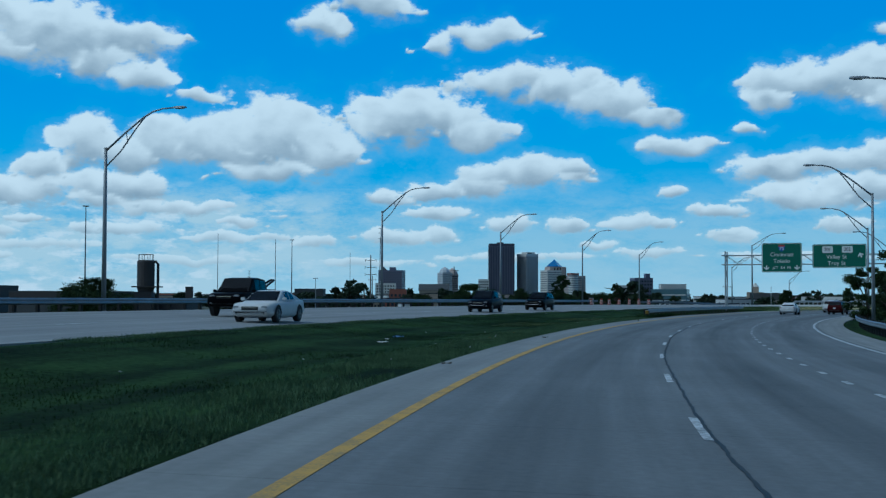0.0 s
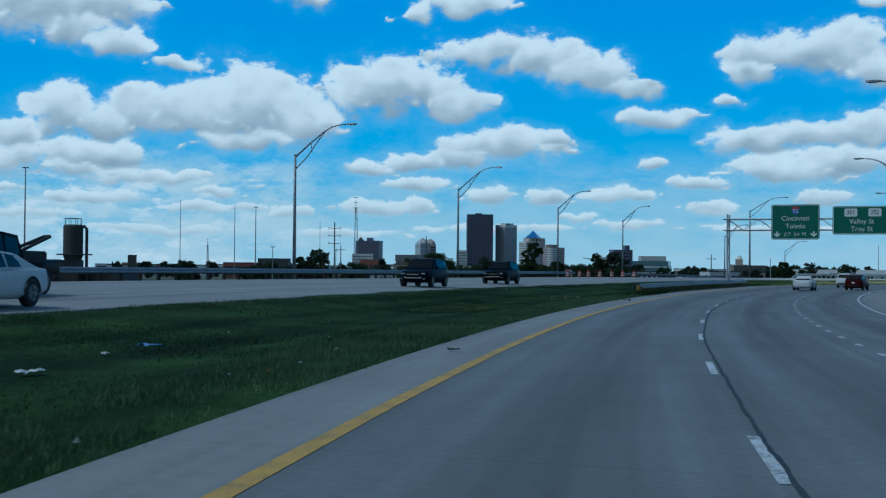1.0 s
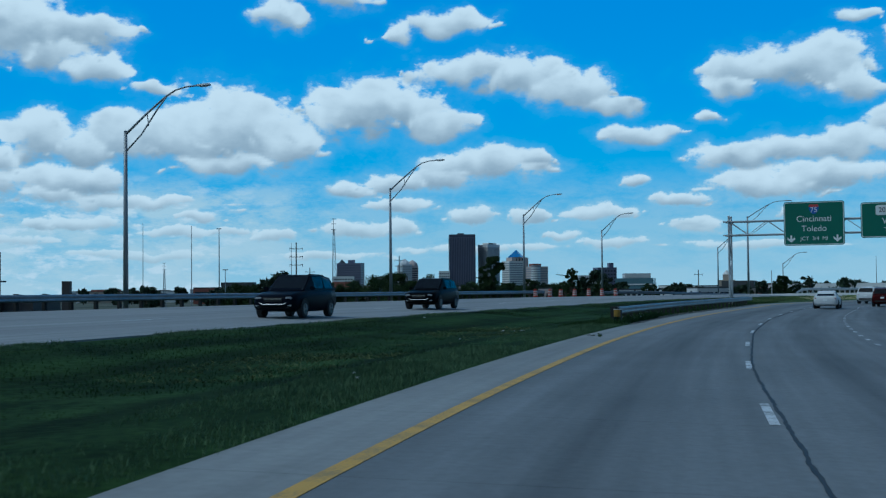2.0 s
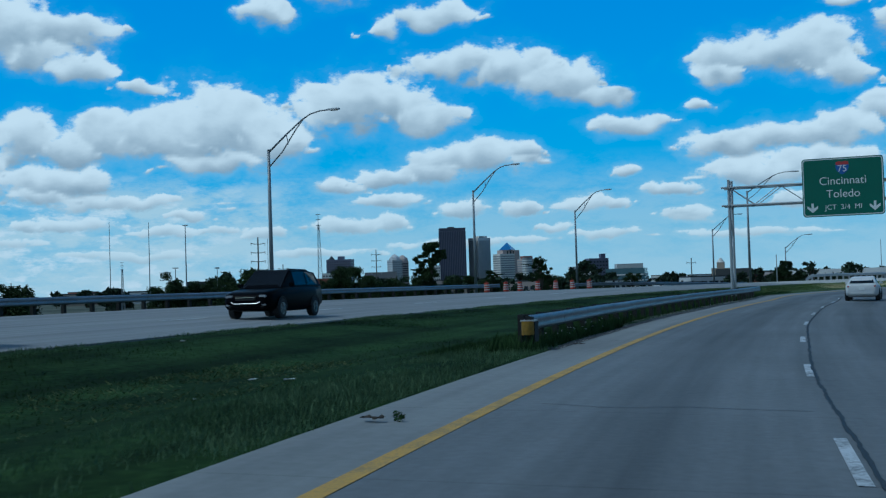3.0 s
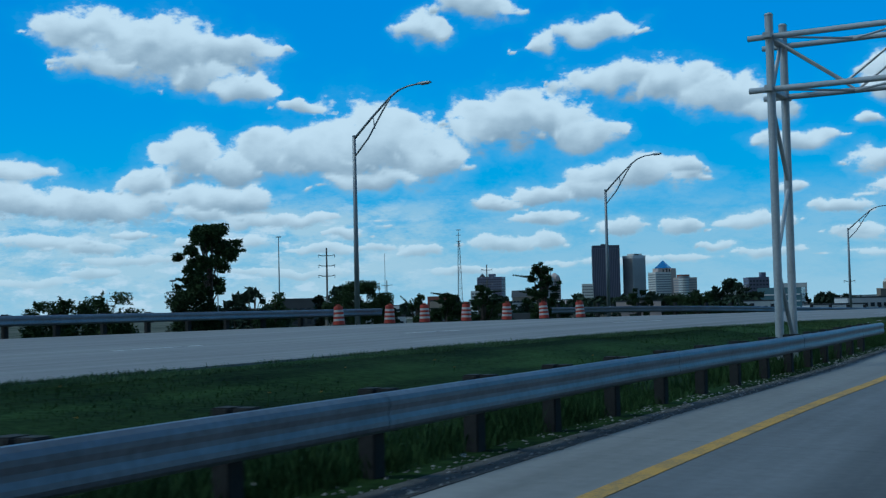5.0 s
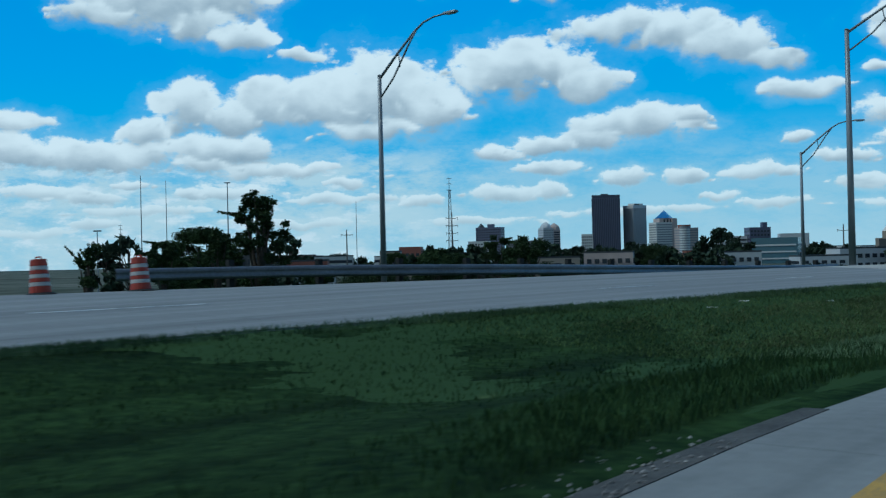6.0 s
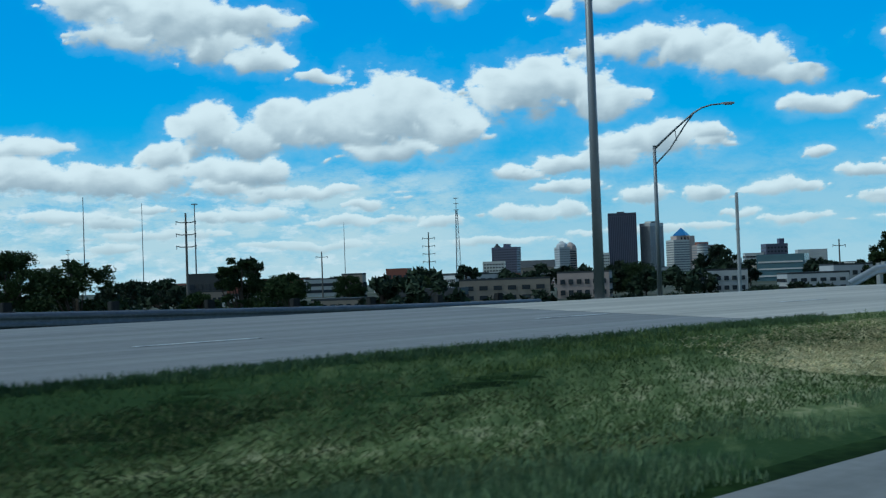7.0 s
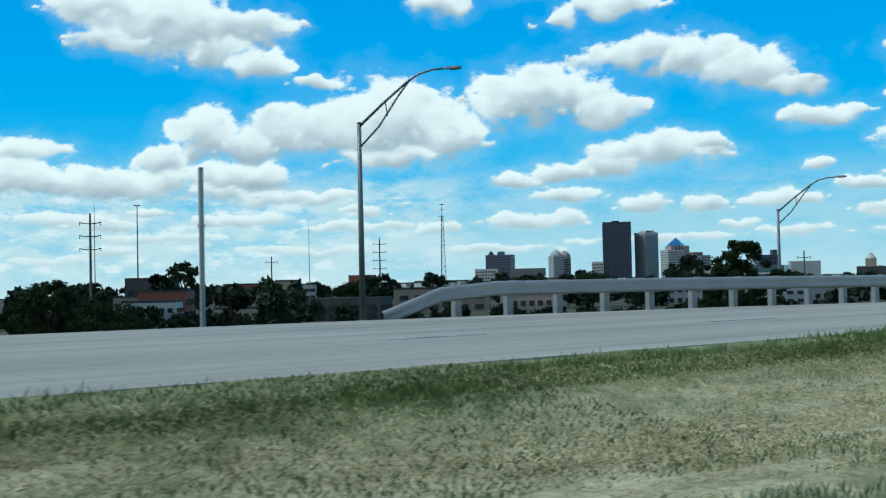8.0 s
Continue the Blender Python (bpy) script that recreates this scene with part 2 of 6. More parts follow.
def land_z(s, off):
    """The height of the bank: both roads' beds, the median's swale, the slopes at either side."""
    s, off = np.asarray(s, float), np.asarray(off, float)
    near = opp_near(s)
    bed = road_z(s, np.clip(off, EDGE_L, EDGE_R)) - 0.07
    u = np.clip((EDGE_L - off) / (EDGE_L - near), 0, 1)
    med = road_z(s, EDGE_L) * (1 - u) + opp_z(s, near) * u - 0.24 * np.sin(np.pi * u) ** 2
    far = opp_far(s)
    ob = opp_z(s, np.maximum(off, far)) - 0.07
    d = np.maximum(far - off, 0)
    drop = -0.12 * np.minimum(d, 2.0) - 0.33 * np.clip(d - 2.0, 0, 16)
    z = np.where(off > EDGE_L, bed, np.where(off > near, med, ob + drop + 0.05 * (d > 0.1)))
    r = np.maximum(off - EDGE_R - 1.0, 0)
    z = z - np.where(off > EDGE_R, 0.35 * np.minimum(r, 12), 0)
    return np.maximum(z, -4.6)


def at(s, off, z=None, turn=0.0):
    """A pose on the bank, +x across to the right, +y along the road."""
    x, y, h = on(s, off)
    return pose(float(x), float(y), float(land_z(s, off) if z is None else z), 0, 0, -math.degrees(float(h)) + turn)


def strip(s0, s1, o0, o1, zf, lift=0.0, step=2.0, across=3, thick=0.05, wob=0.0):
    """A ribbon along the road between two offsets (numbers or functions of s), with a thickness."""
    ss = np.linspace(s0, s1, max(2, int((s1 - s0) / step) + 1))
    a = o0(ss) if callable(o0) else np.full(len(ss), float(o0))
    b = o1(ss) if callable(o1) else np.full(len(ss), float(o1))
    if wob:
        w = np.array([noise.noise(Vector((s * 0.13, o1 if not callable(o1) else 0, 0))) for s in ss]) * wob
        a, b = a + w, b + w
    cols = [a + (b - a) * k / across for k in range(across + 1)]
    prof = [(cols[0], -thick)] + [(c, 0.0) for c in cols] + [(cols[-1], -thick)]
    vs = []
    for i, s in enumerate(ss):
        for c, dz in prof:
            x, y, _ = on(s, c[i])
            vs.append((float(x), float(y), float(zf(s, c[i])) + lift + dz))
    me = grid_mesh("strip", vs, len(ss), len(prof))
    for key, val in (("along", np.repeat(ss, len(prof))), ("across", np.stack([c for c, _ in prof], 1).ravel())):
        me.attributes.new(key, "FLOAT", "POINT").data.foreach_set("value", val.astype(np.float32))
    return me


# ---------------------------------------------------------------- sky backdrop
def sky_backdrop():
    """A far sheet that carries the blue of the sky and its fair-weather clouds."""
    az = np.r_[np.arange(-80, -27, 0.5), np.arange(-27, 26, 0.14), np.arange(26, 80.1, 0.5)]
    el = np.r_[np.arange(-2.5, 15, 0.12), np.arange(15, 36.1, 0.4)]
    A, E = np.meshgrid(az, el, indexing="ij")
    total, rise = np.full(A.shape, math.exp(-12.0)), np.zeros(A.shape)
    rs = random.Random(5)

    def drift(size, seed):
        """Smooth noise of about -1 to 1 over the sheet, its lumps size degrees across."""
        lat = np.random.default_rng(seed).uniform(-1, 1, (int(170 / size) + 4, int(42 / size) + 4))
        u, v = (A + 82) / size, (E + 4) / size
        i, j = u.astype(int), v.astype(int)
        fu, fv = u - i, v - j
        fu, fv = fu * fu * (3 - 2 * fu), fv * fv * (3 - 2 * fv)
        return (lat[i, j] * (1 - fu) + lat[i + 1, j] * fu) * (1 - fv) + (lat[i, j + 1] * (1 - fu) + lat[i + 1, j + 1] * fu) * fv

    calm = np.clip(E / 9.0, 0.3, 1.0)
    AW = A + calm * (0.62 * drift(2.3, 1) + 0.42 * drift(1.05, 2) + 0.24 * drift(0.5, 3))
    EW = E + calm * (0.30 * drift(2.6, 4) + 0.26 * drift(1.1, 5) + 0.20 * drift(0.55, 6))

    def hump(a, e, w, h, thin=0.0, top=False):
        """Adds one rounded heap of cloud; neighbours melt into each other."""
        i0, i1 = np.searchsorted(az, (a - w * 1.3, a + w * 1.3))
        j0, j1 = np.searchsorted(el, (e - h * 1.6, e + h * 1.6))
        u, v = (AW[i0:i1, j0:j1] - a) / (w * 0.52), (EW[i0:i1, j0:j1] - e - 0.06 * h) / (h * 0.54)
        f = 1.0 - np.sqrt(np.abs(u) ** 2.2 + np.abs(np.where(v < 0, v * 1.35, v)) ** 2) - thin
        k = np.exp(7.0 * np.clip(f, -2, 1))
        total[i0:i1, j0:j1] += k
        rise[i0:i1, j0:j1] += k * (0.35 + 0.4 * v if top else v)

    def cloud(a, e, w, h, thin=0.0):
        hump(a, e, w, h, thin)
        for k in range(6):
            th = math.pi * rs.uniform(0.06, 0.94)
            hump(a + 0.40 * w * math.cos(th), e + 0.32 * h * math.sin(th), w * rs.uniform(0.16, 0.40), h * rs.uniform(0.26, 0.52), thin + 0.10, True)
        for k in range(2):
            hump(a + w * rs.choice((-1, 1)) * rs.uniform(0.42, 0.62), e - h * rs.uniform(-0.1, 0.22), w * rs.uniform(0.14, 0.26), h * rs.uniform(0.16, 0.3), thin + 0.22)

    # the long bank over the city's left
    for c in ((-18.5, 5.72, 2.9, 1.56), (-16.7, 6.55, 2.9, 2.73), (-14.8, 6.36, 2.9, 2.08), (-12.9, 7.02, 3.9, 2.98), (-10.7, 6.75, 3.4, 2.47), (-8.1, 7.15, 6.2, 3.89), (-5.9, 6.6, 3.9, 2.6),
              (-2.7, 7.94, 3.6, 2.85), (-0.6, 8.13, 4.9, 2.98), (1.5, 7.57, 2.9, 1.82), (-23.1, 4.66, 6.2, 1.56), (-19.7, 4.67, 6.7, 1.82), (-15.3, 4.9, 5.7, 1.56), (-16.0, 4.37, 2.9, 0.93), (-8.6, 5.9, 4.4, 1.3),
              (-26.0, 4.9, 6.5, 2.0), (-24.5, 6.0, 4.0, 1.4)):
        cloud(*c)
    # scattered middle clouds
    for c in ((3.0, 5.66, 6.0, 1.61), (5.6, 6.09, 2.0, 1.14), (-2.9, 4.65, 2.3, 0.88), (-0.8, 4.94, 3.1, 1.09), (1.5, 5.14, 3.9, 1.3), (-0.7, 3.96, 3.4, 0.78), (-2.3, 2.85, 3.4, 0.88),
              (-0.4, 2.92, 1.8, 1.04), (3.1, 3.45, 2.2, 1.04), (5.6, 3.41, 1.9, 0.88), (8.6, 3.5, 3.4, 0.93), (10.2, 3.48, 1.3, 0.67), (7.0, 2.48, 1.7, 0.57), (10.5, 7.0, 4.2, 1.19)):
        cloud(*c)
    # high clouds
    for c in ((2.9, 9.99, 3.9, 1.66), (5.4, 9.71, 3.4, 2.34), (7.6, 8.92, 5.2, 2.08), (9.3, 8.39, 2.9, 1.04), (2.1, 12.13, 3.9, 1.56), (-0.1, 11.52, 2.1, 1.3), (-3.3, 13.44, 3.9, 1.82), (-6.0, 12.47, 2.1, 1.71),
              (-21.1, 12.56, 5.2, 1.82), (-19.4, 11.88, 5.7, 2.6), (-17.4, 11.2, 5.7, 3.3), (-14.9, 11.41, 4.4, 2.34), (-20.6, 11.1, 3.0, 1.6), (-16.5, 10.3, 3.6, 2.0), (-14.0, 9.8, 3.2, 1.4), (-11.5, 9.36, 2.9, 0.78)):
        cloud(*c)
    # clouds over the road's right
    for c in ((16.4, 9.75, 4.7, 2.08), (15.2, 9.04, 2.3, 1.3), (18.9, 9.78, 4.9, 2.34), (20.1, 8.86, 3.4, 2.08), (14.2, 7.65, 1.6, 0.83), (15.0, 5.7, 3.4, 1.56), (17.4, 6.09, 4.9, 1.56), (19.6, 6.16, 4.2, 1.82),
              (16.5, 4.58, 5.2, 1.45), (19.1, 4.92, 4.9, 1.56), (13.2, 2.91, 2.6, 0.62), (10.4, 4.97, 1.8, 0.62), (12.7, 3.92, 2.9, 0.78), (18.4, 3.42, 2.9, 0.93), (20.0, 11.85, 2.3, 0.67), (22.5, 7.0, 4.0, 2.0), (24.0, 11.0, 5.0, 2.4)):
        cloud(*c)
    # low thin clouds towards the horizon
    for c in ((-14.7, 3.15, 3.6, 0.88), (-16.5, 3.0, 1.6, 0.67), (-20.9, 2.93, 3.4, 0.73), (-19.4, 3.6, 1.8, 0.57), (-20.8, 1.81, 2.6, 0.57), (-23.0, 3.18, 3.9, 0.78), (-6.0, 2.59, 2.1, 0.83), (-9.6, 3.42, 2.3, 0.62), (-10.6, 2.76, 3.6, 0.67)):
        cloud(*c, 0.05)
    for c in ((-8.0, 2.81, 2.6, 0.67), (-12.7, 4.05, 7.8, 1.04), (-18.4, 2.32, 6.7, 0.78), (-23.0, 1.45, 4.2, 0.78), (13.2, 2.75, 2.9, 0.73), (9.3, 2.12, 4.2, 0.67), (3.3, 1.93, 7.8, 0.62), (-3.9, 1.63, 6.2, 0.62), (16.0, 2.0, 7.0, 0.6), (-12.0, 1.7, 8.0, 0.6)):
        cloud(*c, 0.22)
    # the same kind of sky beyond the view
    for _ in range(46):
        a = rs.choice((rs.uniform(-78, -29), rs.uniform(27, 78)))
        e = rs.uniform(1.5, 34)
        cloud(a, e, rs.uniform(4, 10) * (0.6 + e / 25), rs.uniform(1.2, 3.2) * (0.6 + e / 25))
    for _ in range(16):
        e = rs.uniform(18, 35)
        cloud(rs.uniform(-27, 27), e, rs.uniform(6, 13), rs.uniform(3, 5))
    cover, lift = np.log(total) / 7.0, rise / total
    R, cx, cy = 4700.0, 28.0, 110.0
    ra, re_ = np.radians(A), np.radians(E)
    X, Y, Z = cx + R * np.sin(ra) * np.cos(re_), cy + R * np.cos(ra) * np.cos(re_), 1.5 + R * np.sin(re_)
    me = grid_mesh("backdrop", np.stack([X, Y, Z], -1).reshape(-1, 3), len(az), len(el))
    for key, val in (("cover", cover), ("lift", lift), ("azimuth", A), ("elevation", E)):
        me.attributes.new(key, "FLOAT", "POINT").data.foreach_set("value", val.ravel().astype(np.float32))
    m = bpy.data.materials.new("sky_and_clouds")
    m.use_nodes = True
    n, l = m.node_tree.nodes, m.node_tree.links
    n.remove(n["Principled BSDF"])

    def attr(key):
        a = n.new("ShaderNodeAttribute")
        a.attribute_name = key
        return a.outputs["Fac"]

    def math_(op, a, b=None, c=None, clamp=False):
        k = n.new("ShaderNodeMath")
        k.operation, k.use_clamp = op, clamp
        for i, v in enumerate((a, b, c)):
            if v is None:
                continue
            if isinstance(v, (int, float)):
                k.inputs[i].default_value = v
            else:
                l.new(v, k.inputs[i])
        return k.outputs[0]

    def fbm(scale, detail, sx=1.0, sy=1.6, off=0.0, rough=0.55):
        c = n.new("ShaderNodeCombineXYZ")
        l.new(math_("MULTIPLY", attr("azimuth"), sx), c.inputs["X"])
        l.new(math_("MULTIPLY", attr("elevation"), sy), c.inputs["Y"])
        c.inputs["Z"].default_value = off
        t = n.new("ShaderNodeTexNoise")
        t.inputs["Scale"].default_value, t.inputs["Detail"].default_value, t.inputs["Roughness"].default_value = scale, detail, rough
        l.new(c.outputs[0], t.inputs["Vector"])
        return t.outputs["Fac"]

    def span(v, a, b):
        k = n.new("ShaderNodeMapRange")
        k.interpolation_type = "SMOOTHSTEP"
        k.inputs["From Min"].default_value, k.inputs["From Max"].default_value = a, b
        l.new(v, k.inputs["Value"])
        return k.outputs["Result"]

    def mix(f, a, b):
        k = n.new("ShaderNodeMix")
        k.data_type = "RGBA"
        for s, v in ((k.inputs[0], f), (k.inputs[6], a), (k.inputs[7], b)):
            if isinstance(v, tuple):
                s.default_value = (*v, 1)
            else:
                l.new(v, s)
        return k.outputs[2]

    ramp = n.new("ShaderNodeValToRGB")
    l.new(span(attr("elevation"), -1.0, 16.0), ramp.inputs["Fac"])
    e = ramp.color_ramp.elements
    e[0].position, e[0].color = 0.0, (*srgb(176, 205, 220), 1)
    e[1].position, e[1].color = 1.0, (*srgb(30, 144, 220), 1)
    for pos, col in ((0.12, (138, 192, 220)), (0.3, (76, 174, 226)), (0.6, (50, 160, 226))):
        k = e.new(pos)
        k.color = (*srgb(*col), 1)
    def puffs(scale, off):
        c = n.new("ShaderNodeCombineXYZ")
        w = math_("MULTIPLY", math_("SUBTRACT", fbm(0.9, 4, off=off + 7), 0.5), 1.6)
        l.new(math_("ADD", attr("azimuth"), w), c.inputs["X"])
        l.new(math_("MULTIPLY_ADD", attr("elevation"), 1.25, w), c.inputs["Y"])
        c.inputs["Z"].default_value = off
        v = n.new("ShaderNodeTexVoronoi")
        v.feature, v.inputs["Scale"].default_value = "SMOOTH_F1", scale
        v.inputs["Smoothness"].default_value = 0.35
        l.new(c.outputs[0], v.inputs["Vector"])
        return math_("SUBTRACT", 0.45, v.outputs["Distance"])

    bump = math_("ADD", math_("MULTIPLY", puffs(0.7, 1.0), 0.5), math_("MULTIPLY", puffs(1.9, 3.0), 0.30))
    edge = math_("MULTIPLY_ADD", math_("SUBTRACT", fbm(0.6, 6), 0.5), 0.9, attr("cover"))
    edge = math_("ADD", edge, math_("MULTIPLY", bump, 0.6))
    edge = math_("ADD", edge, math_("MULTIPLY", math_("SUBTRACT", fbm(2.6, 8, off=4.0, rough=0.62), 0.5), math_("MULTIPLY_ADD", span(attr("elevation"), 7.0, 3.0), 0.55, 0.50)))
    crisp = math_("MULTIPLY_ADD", span(attr("lift"), -0.5, 0.45), -0.26, 0.56)
    body = span(math_("DIVIDE", math_("ADD", edge, 0.03), crisp), 0.0, 1.0)
    veil = math_("MULTIPLY", span(fbm(0.32, 10, 1.0, 2.6, 9.0, 0.68), 0.34, 0.60), span(attr("elevation"), 6.6, 3.6))
    veil = math_("MULTIPLY", veil, math_("MULTIPLY_ADD", span(attr("azimuth"), 0.0, -9.0), 0.55, 0.38))
    haze = math_("MULTIPLY", span(math_("ADD", edge, 0.0), -0.8, 0.3), math_("MULTIPLY_ADD", span(attr("elevation"), 8.0, 3.0), 0.38, 0.14))
    white, grey = srgb(232, 234, 239), srgb(150, 163, 178)
    bil = math_("MULTIPLY_ADD", math_("SUBTRACT", fbm(0.45, 5, off=2.0), 0.5), 1.1, math_("MULTIPLY", attr("lift"), 1.35))
    bil = math_("ADD", bil, math_("MULTIPLY", bump, 0.45))
    lit = span(math_("ADD", bil, math_("MULTIPLY", math_("SUBTRACT", 0.55, edge), 0.3)), -0.95, 0.85)
    tone = mix(lit, grey, white)
    tone = mix(math_("MULTIPLY", span(attr("elevation"), 5.5, 0.5), 0.6), tone, srgb(205, 217, 224))
    deck = math_("MULTIPLY", span(fbm(0.75, 9, 1.0, 2.4, 21.0, 0.6), 0.49, 0.66), math_("MULTIPLY", span(attr("elevation"), 5.8, 4.0), span(attr("azimuth"), -2.0, -13.0)))
    col = mix(math_("MAXIMUM", veil, math_("MULTIPLY", haze, 1.0)), ramp.outputs["Color"], srgb(198, 213, 222))
    col = mix(math_("MULTIPLY", deck, 0.85), col, srgb(222, 226, 233))
    col = mix(body, col, tone)
    em = n.new("ShaderNodeEmission")
    l.new(col, em.inputs["Color"])
    l.new(em.outputs[0], n["Material Output"].inputs["Surface"])
    ob = put("backdrop", me, m)
    tagged(ob, "bright blue summer sky with scattered white cumulus clouds", "sky", kind="structure")


sky_backdrop()

# ---------------------------------------------------------------- land and roads
def ground_sheet():
    rr = np.r_[0, np.geomspace(20, 4690, 40)]
    aa = np.linspace(0, 2 * np.pi, 97)
    vs = [(28 + r * math.cos(a), 110 + r * math.sin(a), -4.3 + (1.2 * noise.noise(Vector((r * math.cos(a) * 0.004, r * math.sin(a) * 0.004, 0))) if r > 150 else 0)) for r in rr for a in aa]
    ob = put("ground", grid_mesh("ground", vs, len(rr), len(aa)), M_LAND)
    tagged(ob, "flat green and built-up land reaching the horizon", "ground", kind="structure")
    ss = np.r_[np.arange(-150, 300, 2.0), np.arange(300, 700, 8.0)]
    oo = np.r_[np.arange(-78, -36, 3.0), np.arange(-36, -14.1, 0.8), -14.02, np.arange(-13.6, -3.7, 0.45), EDGE_L, EDGE_L + 0.15, 0.0, 5.0, EDGE_R, EDGE_R + 0.3, np.arange(12, 40, 2.0)]
    vs = []
    for s in ss:
        ow = warp(s, oo)
        z = land_z(np.full(len(oo), s), ow)
        x, y, _ = on(s, ow)
        for xi, yi, zi, o in zip(x, y, z, oo):
            b = 0.05 * noise.noise(Vector((xi * 0.5, yi * 0.5, 0))) + 0.06 * noise.noise(Vector((xi * 0.13, yi * 0.13, 5))) if (o < -27 or (-13.6 < o < -4.2 and s < 186) or o > 12) else 0
            vs.append((xi, yi, zi + b))
    me = grid_mesh("embankment", vs, len(ss), len(oo))
    for key, val in (("along", np.repeat(ss, len(oo))), ("across", np.tile(oo, len(ss)))):
        me.attributes.new(key, "FLOAT", "POINT").data.foreach_set("value", val.astype(np.float32))
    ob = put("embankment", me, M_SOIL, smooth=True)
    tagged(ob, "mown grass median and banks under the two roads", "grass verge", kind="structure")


ground_sheet()
S0, S1 = -140, 620
road = put("road", strip(S0, S1, YELLOW, EDGE_LINE + 0.3, road_z, across=6, thick=0.3), M_LANE)
tagged(road, "grey worn highway pavement curving to the right", "road", kind="structure")
put("shoulder", strip(S0, S1, EDGE_L, YELLOW, road_z, lift=0.002, across=2, thick=0.3), M_SHOULDER, road, "pale concrete inner shoulder")
put("shoulder", strip(S0, S1, EDGE_LINE + 0.3, EDGE_R, road_z, lift=0.002, across=2, thick=0.3), M_SHOULDER, road, "pale concrete outer shoulder")
put("yellow_line", strip(S0, S1, YELLOW - 0.09, YELLOW + 0.09, road_z, lift=0.006, across=1, thick=0.004, wob=0.03), M_YELLOW, road, "worn yellow edge line")
put("edge_line", strip(S0, S1, EDGE_LINE - 0.08, EDGE_LINE + 0.08, road_z, lift=0.006, across=1, thick=0.004, wob=0.03), M_WHITE, road, "white edge line")
def joint_line(side):
    """One side of the wandering, broken-edged joint beside the lane marks."""
    def off(s):
        c = DASH1 + 0.10 + 0.03 * np.sin(s * 0.31) + 0.008 * np.sin(s * 2.3 + 1) + 0.003 * np.sin(s * 9.1)
        return c + side * (0.024 + 0.008 * np.sin(s * 3.7 + side) + 0.006 * np.sin(s * 11.3 + 2 * side))
    return off


put("sealed_joint", strip(-20, 330, joint_line(-1), joint_line(1), road_z, lift=0.009, across=1, thick=0.003, step=0.14), M_TAR, road, "wandering black tar joint")
s = 14.4 - 10.15 * 3
while s < 330:
    put("lane_dash", strip(s, s + 2.75, DASH1 - 0.065, DASH1 + 0.055, road_z, lift=0.007, across=1, thick=0.004), M_WHITE, road)
    s += 10.15
s = 8.0
while s < 260:
    put("dotted_mark", strip(s, s + 0.95, DOT2 - 0.07, DOT2 + 0.07, road_z, lift=0.007, across=1, thick=0.004), M_WHITE, road)
    s += 3.66
# From this station on, sunlight is put into the carriageway's colour.
SUNLIT_FROM = 203.0
opp = put("road_opposite", strip(S0, SUNLIT_FROM, opp_far, opp_near, opp_z, across=8, thick=0.3), M_OPP)
put("sunlit_stretch", strip(SUNLIT_FROM + 0.03, S1, opp_far, opp_near, opp_z, across=8, thick=0.3), M_OPP_SUNLIT, opp, "pale buff concrete coloured brighter for sunlight past a cross joint")
tagged(opp, "pale concrete opposite carriageway beyond the grass median", "road", kind="structure")
s = 3.0
while s < 184:
    put("lane_dash", strip(s, s + 3.05, lambda q: opp_near(q) - 4.95, lambda q: opp_near(q) - 4.8, opp_z, lift=0.007, across=1, thick=0.004), M_WHITE, opp)
    s += 12.19
s = 185.4
while s < 330:
    put("lane_dash", strip(s, s + 1.95, lambda q: opp_near(q) - 3.5, lambda q: opp_near(q) - 3.37, opp_z, lift=0.007, across=1, thick=0.004), M_WHITE, opp)
    s += 7.65


